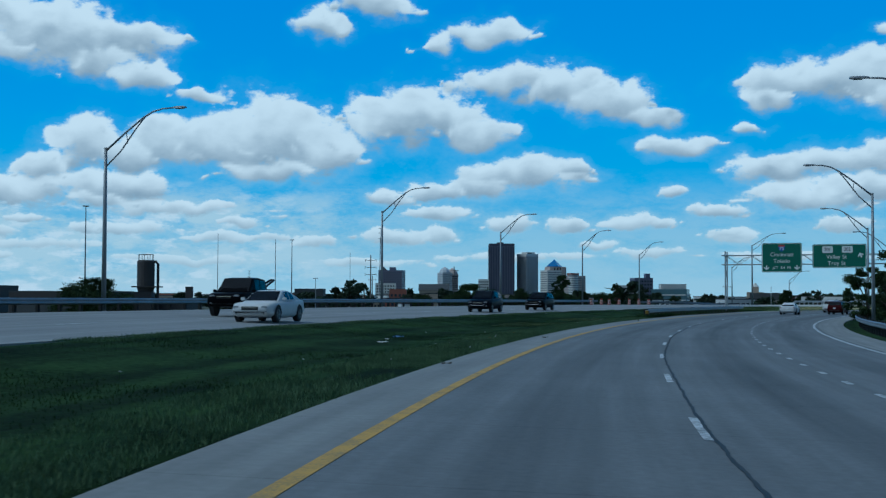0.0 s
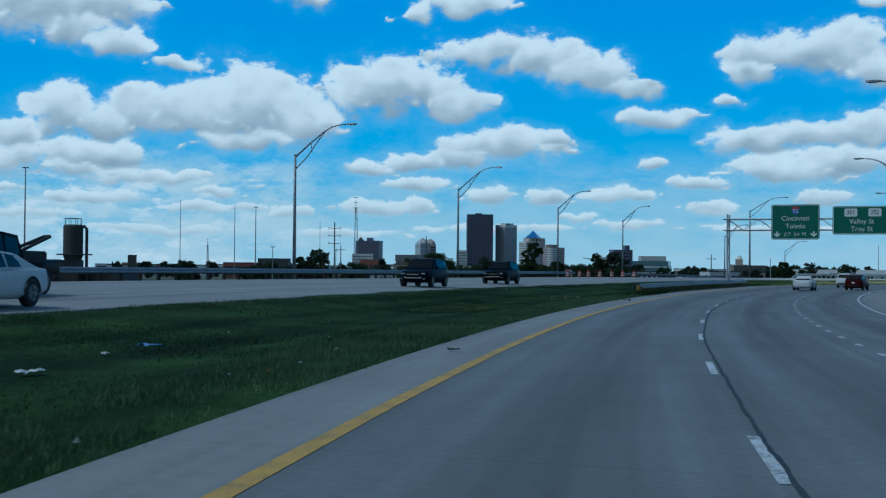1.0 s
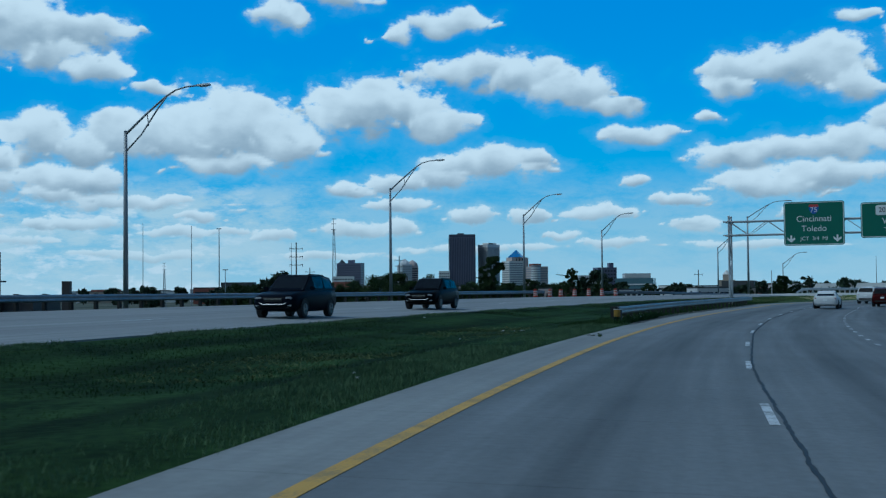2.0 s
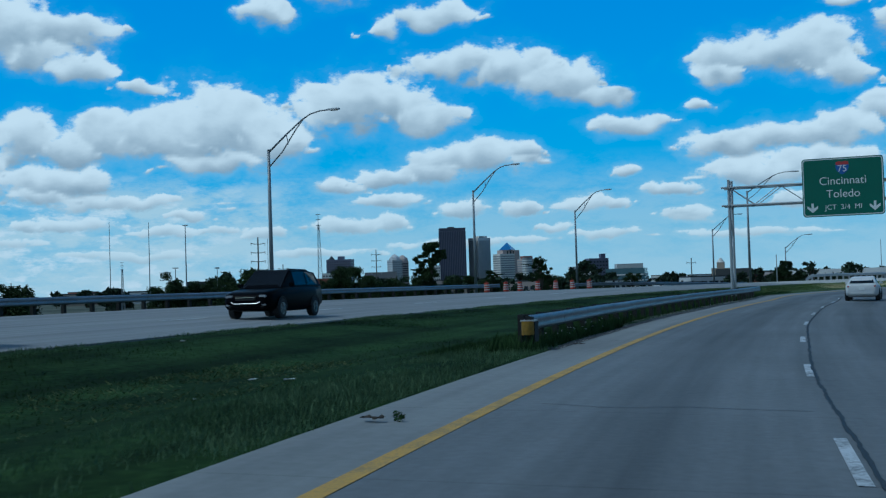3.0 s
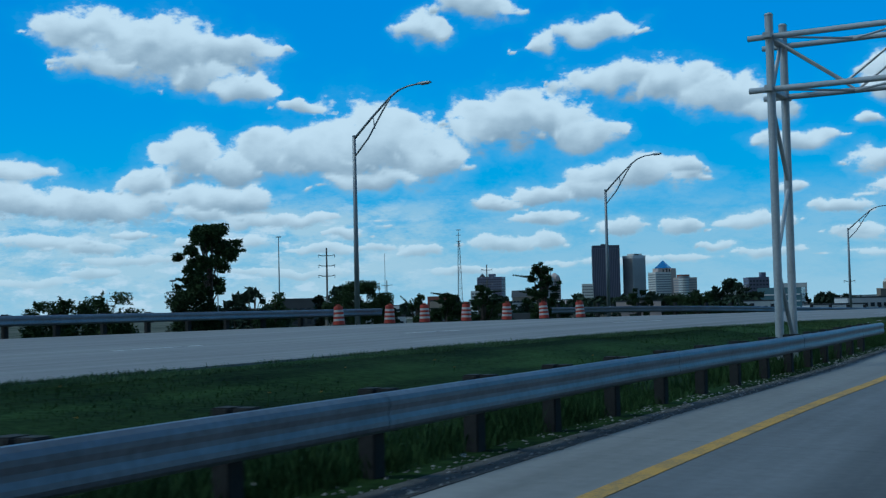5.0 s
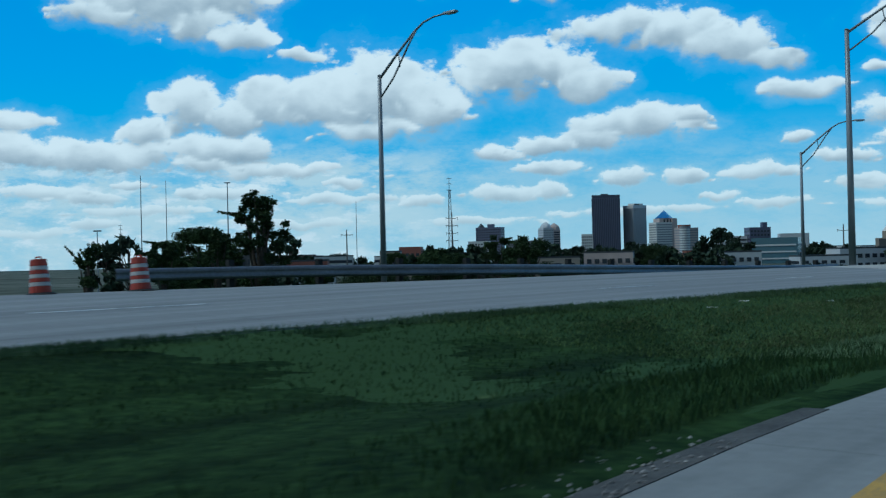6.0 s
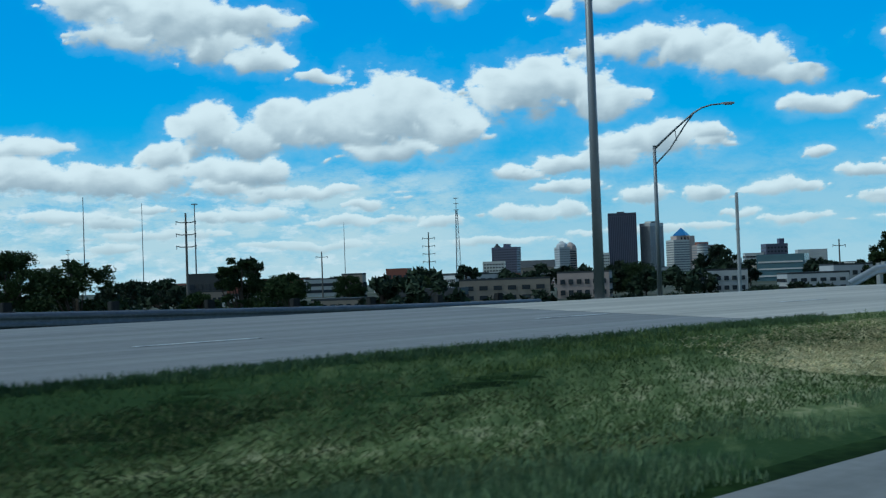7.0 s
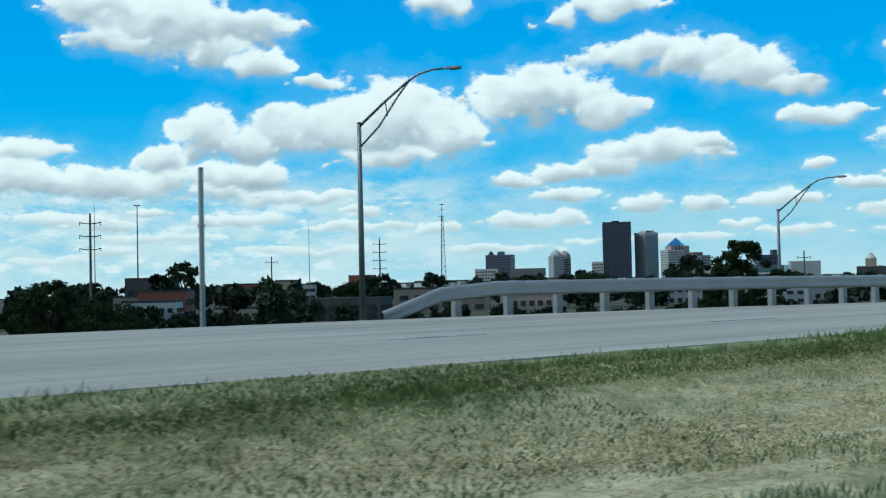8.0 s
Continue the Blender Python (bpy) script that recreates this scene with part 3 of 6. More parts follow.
# ---------------------------------------------------------------- street lamps
def street_lamp(m, height, arm=4.2, rise=2.0, r=0.13, footing=True, label="grey steel street lamp with a trussed curved arm"):
    """A tapered pole with a two-tube arm reaching to +x and a flat lamp head."""
    t = empty("street_lamp", m)
    bm = bmesh.new()
    tube(bm, [(0, 0, 0.0), (0, 0, height * 0.5), (0, 0, height)], [r, r * 0.82, r * 0.62], 12)
    tube(bm, [(0, 0, height), (0, 0, height + 0.06)], [r * 0.7, r * 0.5], 12)
    part("pole", bm, M_POLE, t, smooth=True)
    if footing:
        bm = bmesh.new()
        tube(bm, [(0, 0, -0.4), (0, 0, 0.0), (0, 0, 0.03)], [r * 2.1, r * 2.1, r * 1.9], 14)
        box(bm, (0, 0, 0.05), (r * 2.7, r * 2.7, 0.05), bevel=0.01)
        part("footing", bm, M_CONCRETE, t, "concrete footing with base plate")
    a = arm
    up = [(0, 0, height - 0.12), (a * 0.25, 0, height + rise * 0.38), (a * 0.5, 0, height + rise * 0.78), (a * 0.62, 0, height + rise * 0.92), (a * 0.75, 0, height + rise * 0.985), (a * 0.9, 0, height + rise)]
    lo = [(0, 0, height - 0.95), (a * 0.2, 0, height - 0.15), (a * 0.4, 0, height + rise * 0.5), (a * 0.52, 0, height + rise * 0.8)]
    bm = bmesh.new()
    tube(bm, up, [0.06, 0.055, 0.05, 0.045, 0.04, 0.038], 8)
    part("upper_arm", bm, M_POLE, t, smooth=True)
    bm = bmesh.new()
    tube(bm, lo, 0.04, 8)
    part("lower_arm", bm, M_POLE, t, smooth=True)
    bm = bmesh.new()
    tube(bm, [(a * 0.27, 0, height + rise * 0.42), (a * 0.29, 0, height + rise * 0.12)], 0.025, 6)
    part("strut", bm, M_POLE, t)
    bm = bmesh.new()
    x0, z0 = a * 0.86, height + rise
    loft(bm, [[(x0, y * w, z0 + z * h) for y, z in ((-1, -0.4), (-0.8, 0.6), (0, 1), (0.8, 0.6), (1, -0.4), (0, -0.7))] for x0, w, h in
              ((a * 0.86, 0.05, 0.04), (a * 0.90, 0.13, 0.075), (a * 1.0, 0.16, 0.08), (a * 1.04, 0.13, 0.06))])
    head = part("lamp_head", bm, M_POLE, t, "flat grey lamp head")
    bm = bmesh.new()
    box(bm, (a * 0.965, 0, z0 - 0.055), (a * 0.09, 0.2, 0.03), bevel=0.01)
    part("lens", bm, M_LAMPGLASS, head)
    tagged(t, label, "street lamp", "street lamps along the highway")
    return t


def lamp_at(x, y, base, top, arm=4.2, turn=None, r=0.13, footing=True):
    i = int(np.argmin((RX - x) ** 2 + (RY - y) ** 2))
    yaw = -math.degrees(HEAD[i]) if turn is None else turn
    street_lamp(pose(x, y, base, 0, 0, yaw), top - base, arm, r=r, footing=footing)


lamp_at(-17.1, 63.7, 0.75, 9.2)
lamp_at(-5.0, 108.9, 0.75, 9.2)
lamp_at(7.1, 144.1, 0.75, 9.35)
lamp_at(20.7, 180.2, 0.75, 9.5)
lamp_at(33.2, 206.9, 0.4, 9.1, arm=4.3)
lamp_at(52.9, 210.7, 0.75, 10.9, arm=5.4, r=0.155, turn=-12)
lamp_at(56.2, 239.3, 0.2, 7.9, arm=3.9, turn=-2)
lamp_at(77.4, 275.7, -0.6, 6.1, arm=4.2, turn=-12)
for ls, lo in ((24, 13.2), (52, 13.0), (87, 12.6), (128, 12.8), (172, 13.0), (222, 13.0), (270, 13.0)):
    street_lamp(at(ls, lo, turn=180), 9.2)


# ---------------------------------------------------------------- guardrails
def rail_profile():
    """The two-wave section of the beam: outward distance, height."""
    return [(0.0, 0.155), (0.03, 0.152), (0.07, 0.125), (0.085, 0.09), (0.084, 0.055), (0.072, 0.015), (0.072, -0.02), (0.083, -0.06), (0.085, -0.095), (0.07, -0.125), (0.03, -0.152), (0.0, -0.155)]


def guardrail(s0, s1, off, side, zf, h=0.56, posts=1.905, down_start=0.0, down_end=0.0, label="weathered steel guardrail on dark posts", post_mat=None, drop=0.0, beam=None):
    """A beam along the road on posts; side +1: its face looks to +offset. down_*: length over which an end turns down to the ground."""
    t = empty("guardrail")
    span = 3.81
    n = max(1, int(round((s1 - s0) / span)))
    offf = off if callable(off) else (lambda s: np.full(np.shape(s), float(off)) if np.shape(s) else float(off))

    def top(s):
        z = h
        if down_start and s < s0 + down_start:
            z = 0.05 + (h - 0.05) * (s - s0) / down_start
        if down_end and s > s1 - down_end:
            z = 0.05 + (h - 0.05) * (s1 - s) / down_end
        return z

    for i in range(n):
        a, b = s0 + (s1 - s0) * i / n, s0 + (s1 - s0) * (i + 1) / n + 0.25
        rings = []
        for s in np.linspace(a, min(b, s1), 4):
            o = float(offf(s)) + side * 0.004 * (i % 2)
            z = float(zf(s, o)) + top(s) - drop * smooth(s0, s1, s) + 0.012 * noise.noise(Vector((s * 0.3, off if not callable(off) else 1, 0)))
            ring = []
            for dx, dz in rail_profile() + [(d - 0.008, q) for d, q in reversed(rail_profile())]:
                x, y, _ = on(s, o + side * dx)
                ring.append((float(x), float(y), z + dz))
            rings.append(ring)
        bm = bmesh.new()
        loft(bm, rings)
        part("rail_beam", bm, beam or M_RAIL, t)
    pm = bmesh.new()
    box(pm, (0, 0, -0.115), (0.15, 0.18, 1.74), bevel=0.012)
    pme = mesh_from(pm, "post")
    bmk = bmesh.new()
    box(bmk, (0, 0, 0), (0.14, 0.14, 0.34), bevel=0.008)
    bme = mesh_from(bmk, "block")
    s = s0 + 0.6 + (down_start and down_start * 0.8)
    while s < s1 - (down_end and down_end * 0.8):
        o = float(offf(s)) - side * 0.26
        p = put("post", pme, post_mat or M_POST, t)
        g = float(zf(s, o + side * 0.26)) - drop * float(smooth(s0, s1, s))
        p.matrix_world = at(s, o, g)
        k = put("blockout", bme, post_mat or M_POST, p)
        k.matrix_parent_inverse = p.matrix_world.inverted()
        k.matrix_world = at(s, o + side * 0.165, g + top(s))
        s += posts
    tagged(t, label, "guardrail")
    return t


MED_OFF = lambda s: -4.05 + 0.2 * smooth(108, 163, s)
flat = lambda s, o: float(road_z(s, EDGE_L)) - 0.02
guardrail(101.5, 163.0, MED_OFF, 1, flat, h=0.585, label="weathered steel median guardrail on dark wooden posts")
overs = lambda s, o: float(opp_z(s, float(opp_far(s)))) - 0.06
guardrail(-70.0, 170.5, lambda s: opp_far(s) - 0.55, 1, overs, label="long steel guardrail along the opposite carriageway")
guardrail(180.5, 207.0, lambda s: opp_far(s) - 0.75 - 1.6 * (1 - smooth(180, 189, s)), 1, overs, h=0.42, drop=0.45, label="steel guardrail along the ramp")
guardrail(220.0, 420.0, lambda s: opp_far(s) - 0.35, 1, overs, h=0.62, posts=1.3, down_start=1.7, post_mat=M_GALV, beam=M_GALV, label="bright steel guardrail with an end turned down to the ground")
guardrail(40.0, 300.0, EDGE_R + 1.0, -1, lambda s, o: -0.36, label="steel guardrail along the outer shoulder")


def end_marker():
    """The yellow reflective nose of the median rail."""
    t = empty("end_marker", at(101.25, float(MED_OFF(101.25)) + 0.05, 0.06))
    bm = bmesh.new()
    rings = []
    for k in range(9):
        a = math.pi * k / 8
        rings.append([(0.135 * math.cos(a), -0.12 * math.sin(a) - 0.02, z) for z in (0.38, 0.66)] + [(0.12 * math.cos(a), -0.105 * math.sin(a) - 0.02, z) for z in (0.66, 0.38)])
    loft(bm, rings)
    part("nose", bm, M_HIVIS, t, "dull yellow reflective nose", smooth=False)
    bm = bmesh.new()
    box(bm, (0, 0.12, 0.67), (0.3, 0.42, 0.03), bevel=0.008)
    part("cap", bm, M_GALV, t)
    bm = bmesh.new()
    for sx in (-0.14, 0.14):
        box(bm, (sx, 0.16, 0.44), (0.02, 0.38, 0.42), bevel=0.004)
    part("side_plate", bm, M_POST, t)
    bm = bmesh.new()
    box(bm, (0, 0.15, 0.2), (0.16, 0.18, 1.1), bevel=0.008)
    part("post", bm, M_POST, t)
    tagged(t, "boxy guardrail end with a dull yellow reflective face", "end marker")


end_marker()


# ---------------------------------------------------------------- sign gantry
GX = at(154.0, 0.42, 0.0)


def sign_gantry():
    """A box truss over the road on paired columns, x across from the left column."""
    t = empty("sign_gantry", GX)
    x0, x1, zt, zb, dy = -5.05, 17.5, 6.95, 5.85, 0.6
    for side, xc in (("left", x0), ("right", x1)):
        for y in (-dy, dy):
            bm = bmesh.new()
            tube(bm, [(xc, y, -0.6), (xc, y, 7.4)], 0.086, 14)
            tube(bm, [(xc, y, 7.4), (xc, y, 7.44)], [0.105, 0.07], 14)
            col = part("column", bm, M_GALV, t, smooth=False)
            bm = bmesh.new()
            tube(bm, [(xc, y, -0.6), (xc, y, 0.25)], 0.3, 16)
            part("footing", bm, M_CONCRETE, col, "round concrete footing")
        bm = bmesh.new()
        for k in range(4):
            z = 0.6 + k * 1.7
            y = -dy if k % 2 else dy
            tube(bm, [(xc, y, z), (xc, -y, z + 1.6)], 0.045, 8)
        part("column_brace", bm, M_GALV, t)
        for z in (zt, zb):
            bm = bmesh.new()
            box(bm, (xc, 0, z), (0.16, 2 * dy + 0.5, 0.12), bevel=0.01)
            part("saddle", bm, M_GALV, t)
    for z in (zt, zb):
        for y in (-dy, dy):
            bm = bmesh.new()
            tube(bm, [(x0 - 0.45, y, z), (x1 + 0.45, y, z)], 0.062, 10)
            part("chord", bm, M_GALV, t, smooth=True)
    n = 15
    dx = (x1 - x0) / n
    for y in (-dy, dy):
        for k in range(n):
            a, b = (zb, zt) if k % 2 else (zt, zb)
            bm = bmesh.new()
            tube(bm, [(x0 + k * dx, y, a), (x0 + (k + 1) * dx, y, b)], 0.028, 7)
            part("lattice_bar", bm, M_GALV, t)
    for z in (zt, zb):
        for k in range(n):
            y = dy if k % 2 else -dy
            bm = bmesh.new()
            tube(bm, [(x0 + k * dx, y, z), (x0 + (k + 1) * dx, -y, z)], 0.025, 7)
            part("lattice_bar", bm, M_GALV, t)
    tagged(t, "galvanised truss sign gantry spanning the road", "sign gantry")


sign_gantry()


def letters(body, size, depth=0.012, narrow=1.0):
    cu = bpy.data.curves.new("letters", "FONT")
    cu.body, cu.size, cu.align_x, cu.align_y, cu.extrude = body, size, "CENTER", "CENTER", depth / 2
    ob = bpy.data.objects.new("letters", cu)
    me = bpy.data.meshes.new_from_object(ob)
    bpy.data.objects.remove(ob)
    me.transform(Matrix.Rotation(math.pi / 2, 4, "X") @ Matrix.Diagonal((narrow, 1, 1, 1)))
    return me


def plate(bm, pts, y0, y1):
    """An upright plate from an outline in x, z."""
    loft(bm, [[(x, y0, z) for x, z in pts], [(x, y1, z) for x, z in pts]])


def rounded(w, h, r, n=5):
    out = []
    for cx, cz, a0 in ((w / 2 - r, h / 2 - r, 0), (-w / 2 + r, h / 2 - r, 90), (-w / 2 + r, -h / 2 + r, 180), (w / 2 - r, -h / 2 + r, 270)):
        out += [(cx + r * math.cos(radians(a0 + 90 * k / n)), cz + r * math.sin(radians(a0 + 90 * k / n))) for k in range(n + 1)]
    return out


def highway_sign(m, w, h, label):
    t = empty("highway_sign", m)
    bm = bmesh.new()
    plate(bm, rounded(w, h, 0.2), -0.02, 0.03)
    part("panel", bm, M_SIGN, t)
    bm = bmesh.new()
    o, i = rounded(w - 0.1, h - 0.1, 0.17), rounded(w - 0.2, h - 0.2, 0.13)
    k = len(o)
    vo, vi = [bm.verts.new((x, -0.026, z)) for x, z in o], [bm.verts.new((x, -0.026, z)) for x, z in i]
    for j in range(k):
        bm.faces.new((vo[j], vo[(j + 1) % k], vi[(j + 1) % k], vi[j]))
    part("border", bm, M_LEGEND, t, "thin white border")
    for x in np.linspace(-w / 2 + 0.5, w / 2 - 0.5, 4):
        bm = bmesh.new()
        box(bm, (x, 0.12, 0), (0.08, 0.16, h - 0.1), bevel=0.006)
        part("stiffener", bm, M_SIGNBACK, t)
    tagged(t, label, "road sign", "overhead signs")
    return t


def legend(t, body, size, x, z, material=None, y=-0.03, name="lettering", narrow=1.0):
    ob = put(name, letters(body, size, narrow=narrow), material or M_LEGEND, t)
    ob.location = (x, y, z)
    return ob


def shape(t, name, pts, material, x, z, y0=-0.034, y1=-0.022):
    bm = bmesh.new()
    plate(bm, [(x + px, z + pz) for px, pz in pts], y0, y1)
    return part(name, bm, material, t)


SHIELD = [(-0.42, 0.40), (-0.2, 0.45), (0, 0.41), (0.2, 0.45), (0.42, 0.40), (0.45, 0.05), (0.36, -0.22), (0.15, -0.42), (0, -0.48), (-0.15, -0.42), (-0.36, -0.22), (-0.45, 0.05)]
TOPBAR = [(-0.42, 0.40), (-0.2, 0.45), (0, 0.41), (0.2, 0.45), (0.42, 0.40), (0.43, 0.2), (-0.43, 0.2)]
ARROW = [(-0.07, 0.3), (0.07, 0.3), (0.07, 0.0), (0.3, 0.16), (0.3, 0.0), (0.0, -0.26), (-0.3, 0.0), (-0.3, 0.16), (-0.07, 0.0)]
g1 = highway_sign(GX @ pose(1.6, -0.85, 6.62), 4.6, 3.45, "large green overhead sign with white city names and down arrows")
shape(g1, "route_shield", [(x * 0.84, z * 0.84) for x, z in SHIELD], M_BLUE, 0, 1.12)
shape(g1, "shield_top", [(x * 0.84, z * 0.84) for x, z in TOPBAR], M_RED, 0, 1.12, -0.038, -0.034)
legend(g1, "75", 0.55, 0, 1.05, y=-0.042)
legend(g1, "Cincinnati", 0.66, 0, 0.35)
legend(g1, "Toledo", 0.66, 0, -0.42)
legend(g1, "JCT  3/4  MI", 0.42, 0, -1.2)
for ax in (-1.75, 1.75):
    shape(g1, "down_arrow", ARROW, M_LEGEND, ax, -1.22)
g2 = highway_sign(GX @ pose(8.1, -0.85, 6.75), 6.0, 2.75, "wide green overhead sign with route shields and street names")
for sx, num in ((-1.3, "201"), (0.9, "202")):
    shape(g2, "route_shield", [(x * 1.5, z) for x, z in rounded(0.8, 0.78, 0.12)], M_LEGEND, sx, 0.75)
    legend(g2, num, 0.55, sx, 0.75, material=M_RUBBER, y=-0.042, narrow=0.9)
legend(g2, "Valley St", 0.66, -0.3, -0.12)
legend(g2, "Troy St", 0.66, -0.3, -0.85)
shape(g2, "exit_arrow", [(x * 1.0 + z * 0.4, -z + x * 0.4) for x, z in ARROW][::-1], M_LEGEND, 2.35, 0.1)


# ---------------------------------------------------------------- work-zone barrels
def barrel(m, tilt=0.0):
    t = empty("traffic_barrel", m)
    z, r = 0.05, 0.27
    for k, mt in enumerate((M_ORANGE, M_REFLECT, M_ORANGE, M_REFLECT, M_ORANGE, M_REFLECT, M_ORANGE)):
        hh = 0.2 if k in (0, 6) else 0.12
        bm = bmesh.new()
        r2 = r - 0.008 * hh / 0.12
        tube(bm, [(0, 0, z), (0, 0, z + 0.015), (0, 0, z + hh - 0.015), (0, 0, z + hh)], [r - 0.01, r, r2, r2 - 0.01], 18)
        part("band", bm, mt, t, "orange band" if mt is M_ORANGE else "white reflective band", smooth=False)
        z, r = z + hh, r2
    bm = bmesh.new()
    tube(bm, [(0, 0, 0), (0, 0, 0.05)], [0.4, 0.34], 12)
    part("ballast_ring", bm, M_RUBBER, t)
    bm = bmesh.new()
    tube(bm, [(-0.12, 0, z), (-0.1, 0, z + 0.07), (0.1, 0, z + 0.07), (0.12, 0, z)], 0.022, 6)
    part("handle", bm, M_ORANGE, t)
    tagged(t, "orange and white striped traffic barrel on the shoulder", "traffic barrel", "barrels at the ramp")


rs = random.Random(3)
for bs in (167.6, 170.1, 171.8, 173.8, 175.8, 177.7, 179.6):
    bo = float(opp_far(bs)) + 0.35
    m = at(bs, bo, float(opp_z(bs, bo)) - 0.01)
    barrel(m @ Matrix.Rotation(radians(rs.uniform(-5, 5)), 4, "Y") @ Matrix.Diagonal((0.88, 0.88, 0.74, 1)))


# ---------------------------------------------------------------- skyline
def bmat(name, base, rough=0.7, **k):
    return mat(name, base, rough, var=0.1, scale=0.05, fine=0.5, bump=0.0, **k)


B_DARK = bmat("dark_brown_tower_cladding", (0.115, 0.118, 0.18), 0.5)
B_DARKER = bmat("dark_tower_glass", (0.068, 0.073, 0.115), 0.25)
B_GREY = bmat("grey_precast", (0.60, 0.60, 0.60))
B_PALE = bmat("pale_precast", (0.72, 0.70, 0.66))
B_MID = bmat("tinted_bronze_glass", (0.24, 0.245, 0.26), 0.35)
B_WIN = bmat("dark_window_glass", (0.04, 0.05, 0.065), 0.15)
B_PINK = bmat("pink_granite", (0.50, 0.40, 0.36))
B_BLUE = bmat("blue_glass_roof", (0.02, 0.16, 0.42), 0.15)
B_TEAL = bmat("teal_tinted_glass", (0.09, 0.17, 0.21), 0.2)
B_RED = bmat("red_brown_brick", (0.28, 0.10, 0.07))
B_TAN = bmat("tan_brick", (0.36, 0.30, 0.24))
B_ROOF = bmat("dark_roofing", (0.06, 0.065, 0.07))
B_WHITE = bmat("white_wall", (0.62, 0.62, 0.6))
B_STEEL = bmat("rusty_dark_steel", (0.05, 0.045, 0.045), 0.7)


def block(name, x, y, yaw, w, d, h, wall, label, rows=0, cols=0, win=None, mode="bands", z0=-4.3, roof=None, category="building", wgap=0.45, parapet=1.0):
    """A building: body, roof and, on the faces, recessed-looking window bands, ribs or single windows, each a part."""
    t = empty(name, pose(x, y, z0, 0, 0, yaw))
    bm = bmesh.new()
    box(bm, (0, 0, h / 2), (w, d, h))
    part("wall", bm, wall, t)
    bm = bmesh.new()
    box(bm, (0, 0, h + parapet / 2), (w * 1.004, d * 1.004, parapet))
    part("parapet", bm, roof or wall, t)
    if rows:
        fh = h / (rows + 0.6)
        for face in range(4):
            fw, fd = (w, d) if face % 2 == 0 else (d, w)
            m = Matrix.Rotation(math.pi / 2 * face, 4, "Z")
            if mode == "bands":
                for r in range(rows):
                    bm = bmesh.new()
                    box(bm, (0, -fd / 2, (r + 0.8) * fh), (fw * 0.94, 0.5, fh * wgap), m)
                    part("window", bm, win or B_WIN, t)
            elif mode == "ribs":
                for c in range(cols):
                    bm = bmesh.new()
                    box(bm, ((c + 0.5 - cols / 2) * fw / cols, -fd / 2, h * 0.49), (fw / cols * wgap, 0.8, h * 0.93), m)
                    part("window", bm, win or B_WIN, t)
            else:
                for r in range(rows):
                    for c in range(cols):
                        bm = bmesh.new()
                        box(bm, ((c + 0.5 - cols / 2) * fw * 0.94 / cols, -fd / 2, (r + 0.8) * fh), (fw / cols * 0.55, 0.4, fh * wgap), m)
                        part("window", bm, win or B_WIN, t)
    tagged(t, label, category, "buildings of the skyline")
    return t


def add_box(t, name, c, size, material, label=""):
    bm = bmesh.new()
    box(bm, c, size)
    return part(name, bm, material, t, label)


k = block("office_tower", 113.5, 2282, 0, 46, 36, 107, B_DARK, "tall dark brown office tower with a flat top", rows=28, cols=15, mode="ribs", win=B_DARKER, wgap=0.5)
add_box(k, "crown_band", (0, 0, 105.5), (46.6, 36.6, 4.5), B_DARKER, "darker band round the top")
add_box(k, "roof_plant", (-2, 0, 109), (12, 10, 3), B_ROOF)
k = block("office_tower", 162.5, 2294, 38, 29, 26, 89, B_GREY, "grey office tower with pale vertical ribs", rows=20, cols=13, mode="ribs", win=B_MID, wgap=0.45)
add_box(k, "crown_band", (0, 0, 87), (29.3, 26.3, 4.2), B_GREY, "plain pale band round the top")
add_box(k, "roof_plant", (2, 0, 91.5), (19, 16, 3.4), B_PALE)
add_box(k, "roof_louvre", (-2, -8.1, 91.5), (11, 0.4, 1.8), B_ROOF)
k = block("office_tower", 206, 2250, 22, 38, 28, 58, B_PALE, "pale pinkish banded office block with a blue glass pyramid roof", rows=14, mode="bands", win=B_MID, wgap=0.4)
add_box(k, "upper_storey", (3, 0, 62), (30, 22, 7), B_PINK, "pink granite upper storey")
for dx in (-6, 0, 6):
    add_box(k, "tall_window", (dx + 3, -11.1, 61.5), (2.6, 0.4, 5), B_WIN)
bm = bmesh.new()
tube(bm, [(2, 0, 65.5), (2, 0, 66.5), (2, 0, 79.0)], [15.5, 15.5, 0.3], 4)
part("pyramid_roof", bm, B_BLUE, k, "blue glass pyramid")
add_box(k, "corner_tower", (14, -10, 32), (9, 9, 66), B_PINK, "pink granite corner tower")
k = block("office_tower", 238, 2190, 24, 31, 22, 47, B_PINK, "pinkish office building with white bands and a rounded corner", rows=11, mode="bands", win=B_MID)
for q in range(12):
    bm = bmesh.new()
    tube(bm, [(-8, -9, q * 4.0), (-8, -9, q * 4.0 + 2.3)], 8.4, 18)
    part("balcony_band", bm, B_WHITE, k, "curved white band")
bm = bmesh.new()
tube(bm, [(-8, -9, 0), (-8, -9, 50)], 8.0, 18)
part("corner_bay", bm, B_MID, k, "rounded glazed corner bay")
add_box(k, "red_top", (-6, -4, 50.5), (16, 14, 4.5), B_RED, "red-brown roof storey")
k = block("office_tower", 10.5, 2360, 20, 19, 28, 56, B_GREY, "grey office block with twin peaked tops", rows=13, cols=6, mode="grid", win=B_MID)
add_box(k, "side_tower", (15.5, 2, 27), (15, 26, 54), B_PINK, "darker pinkish twin tower")
for q in range(12):
    add_box(k, "window", (15.5, -11.1, 4 + q * 4.1), (13, 0.4, 1.9), B_WIN)
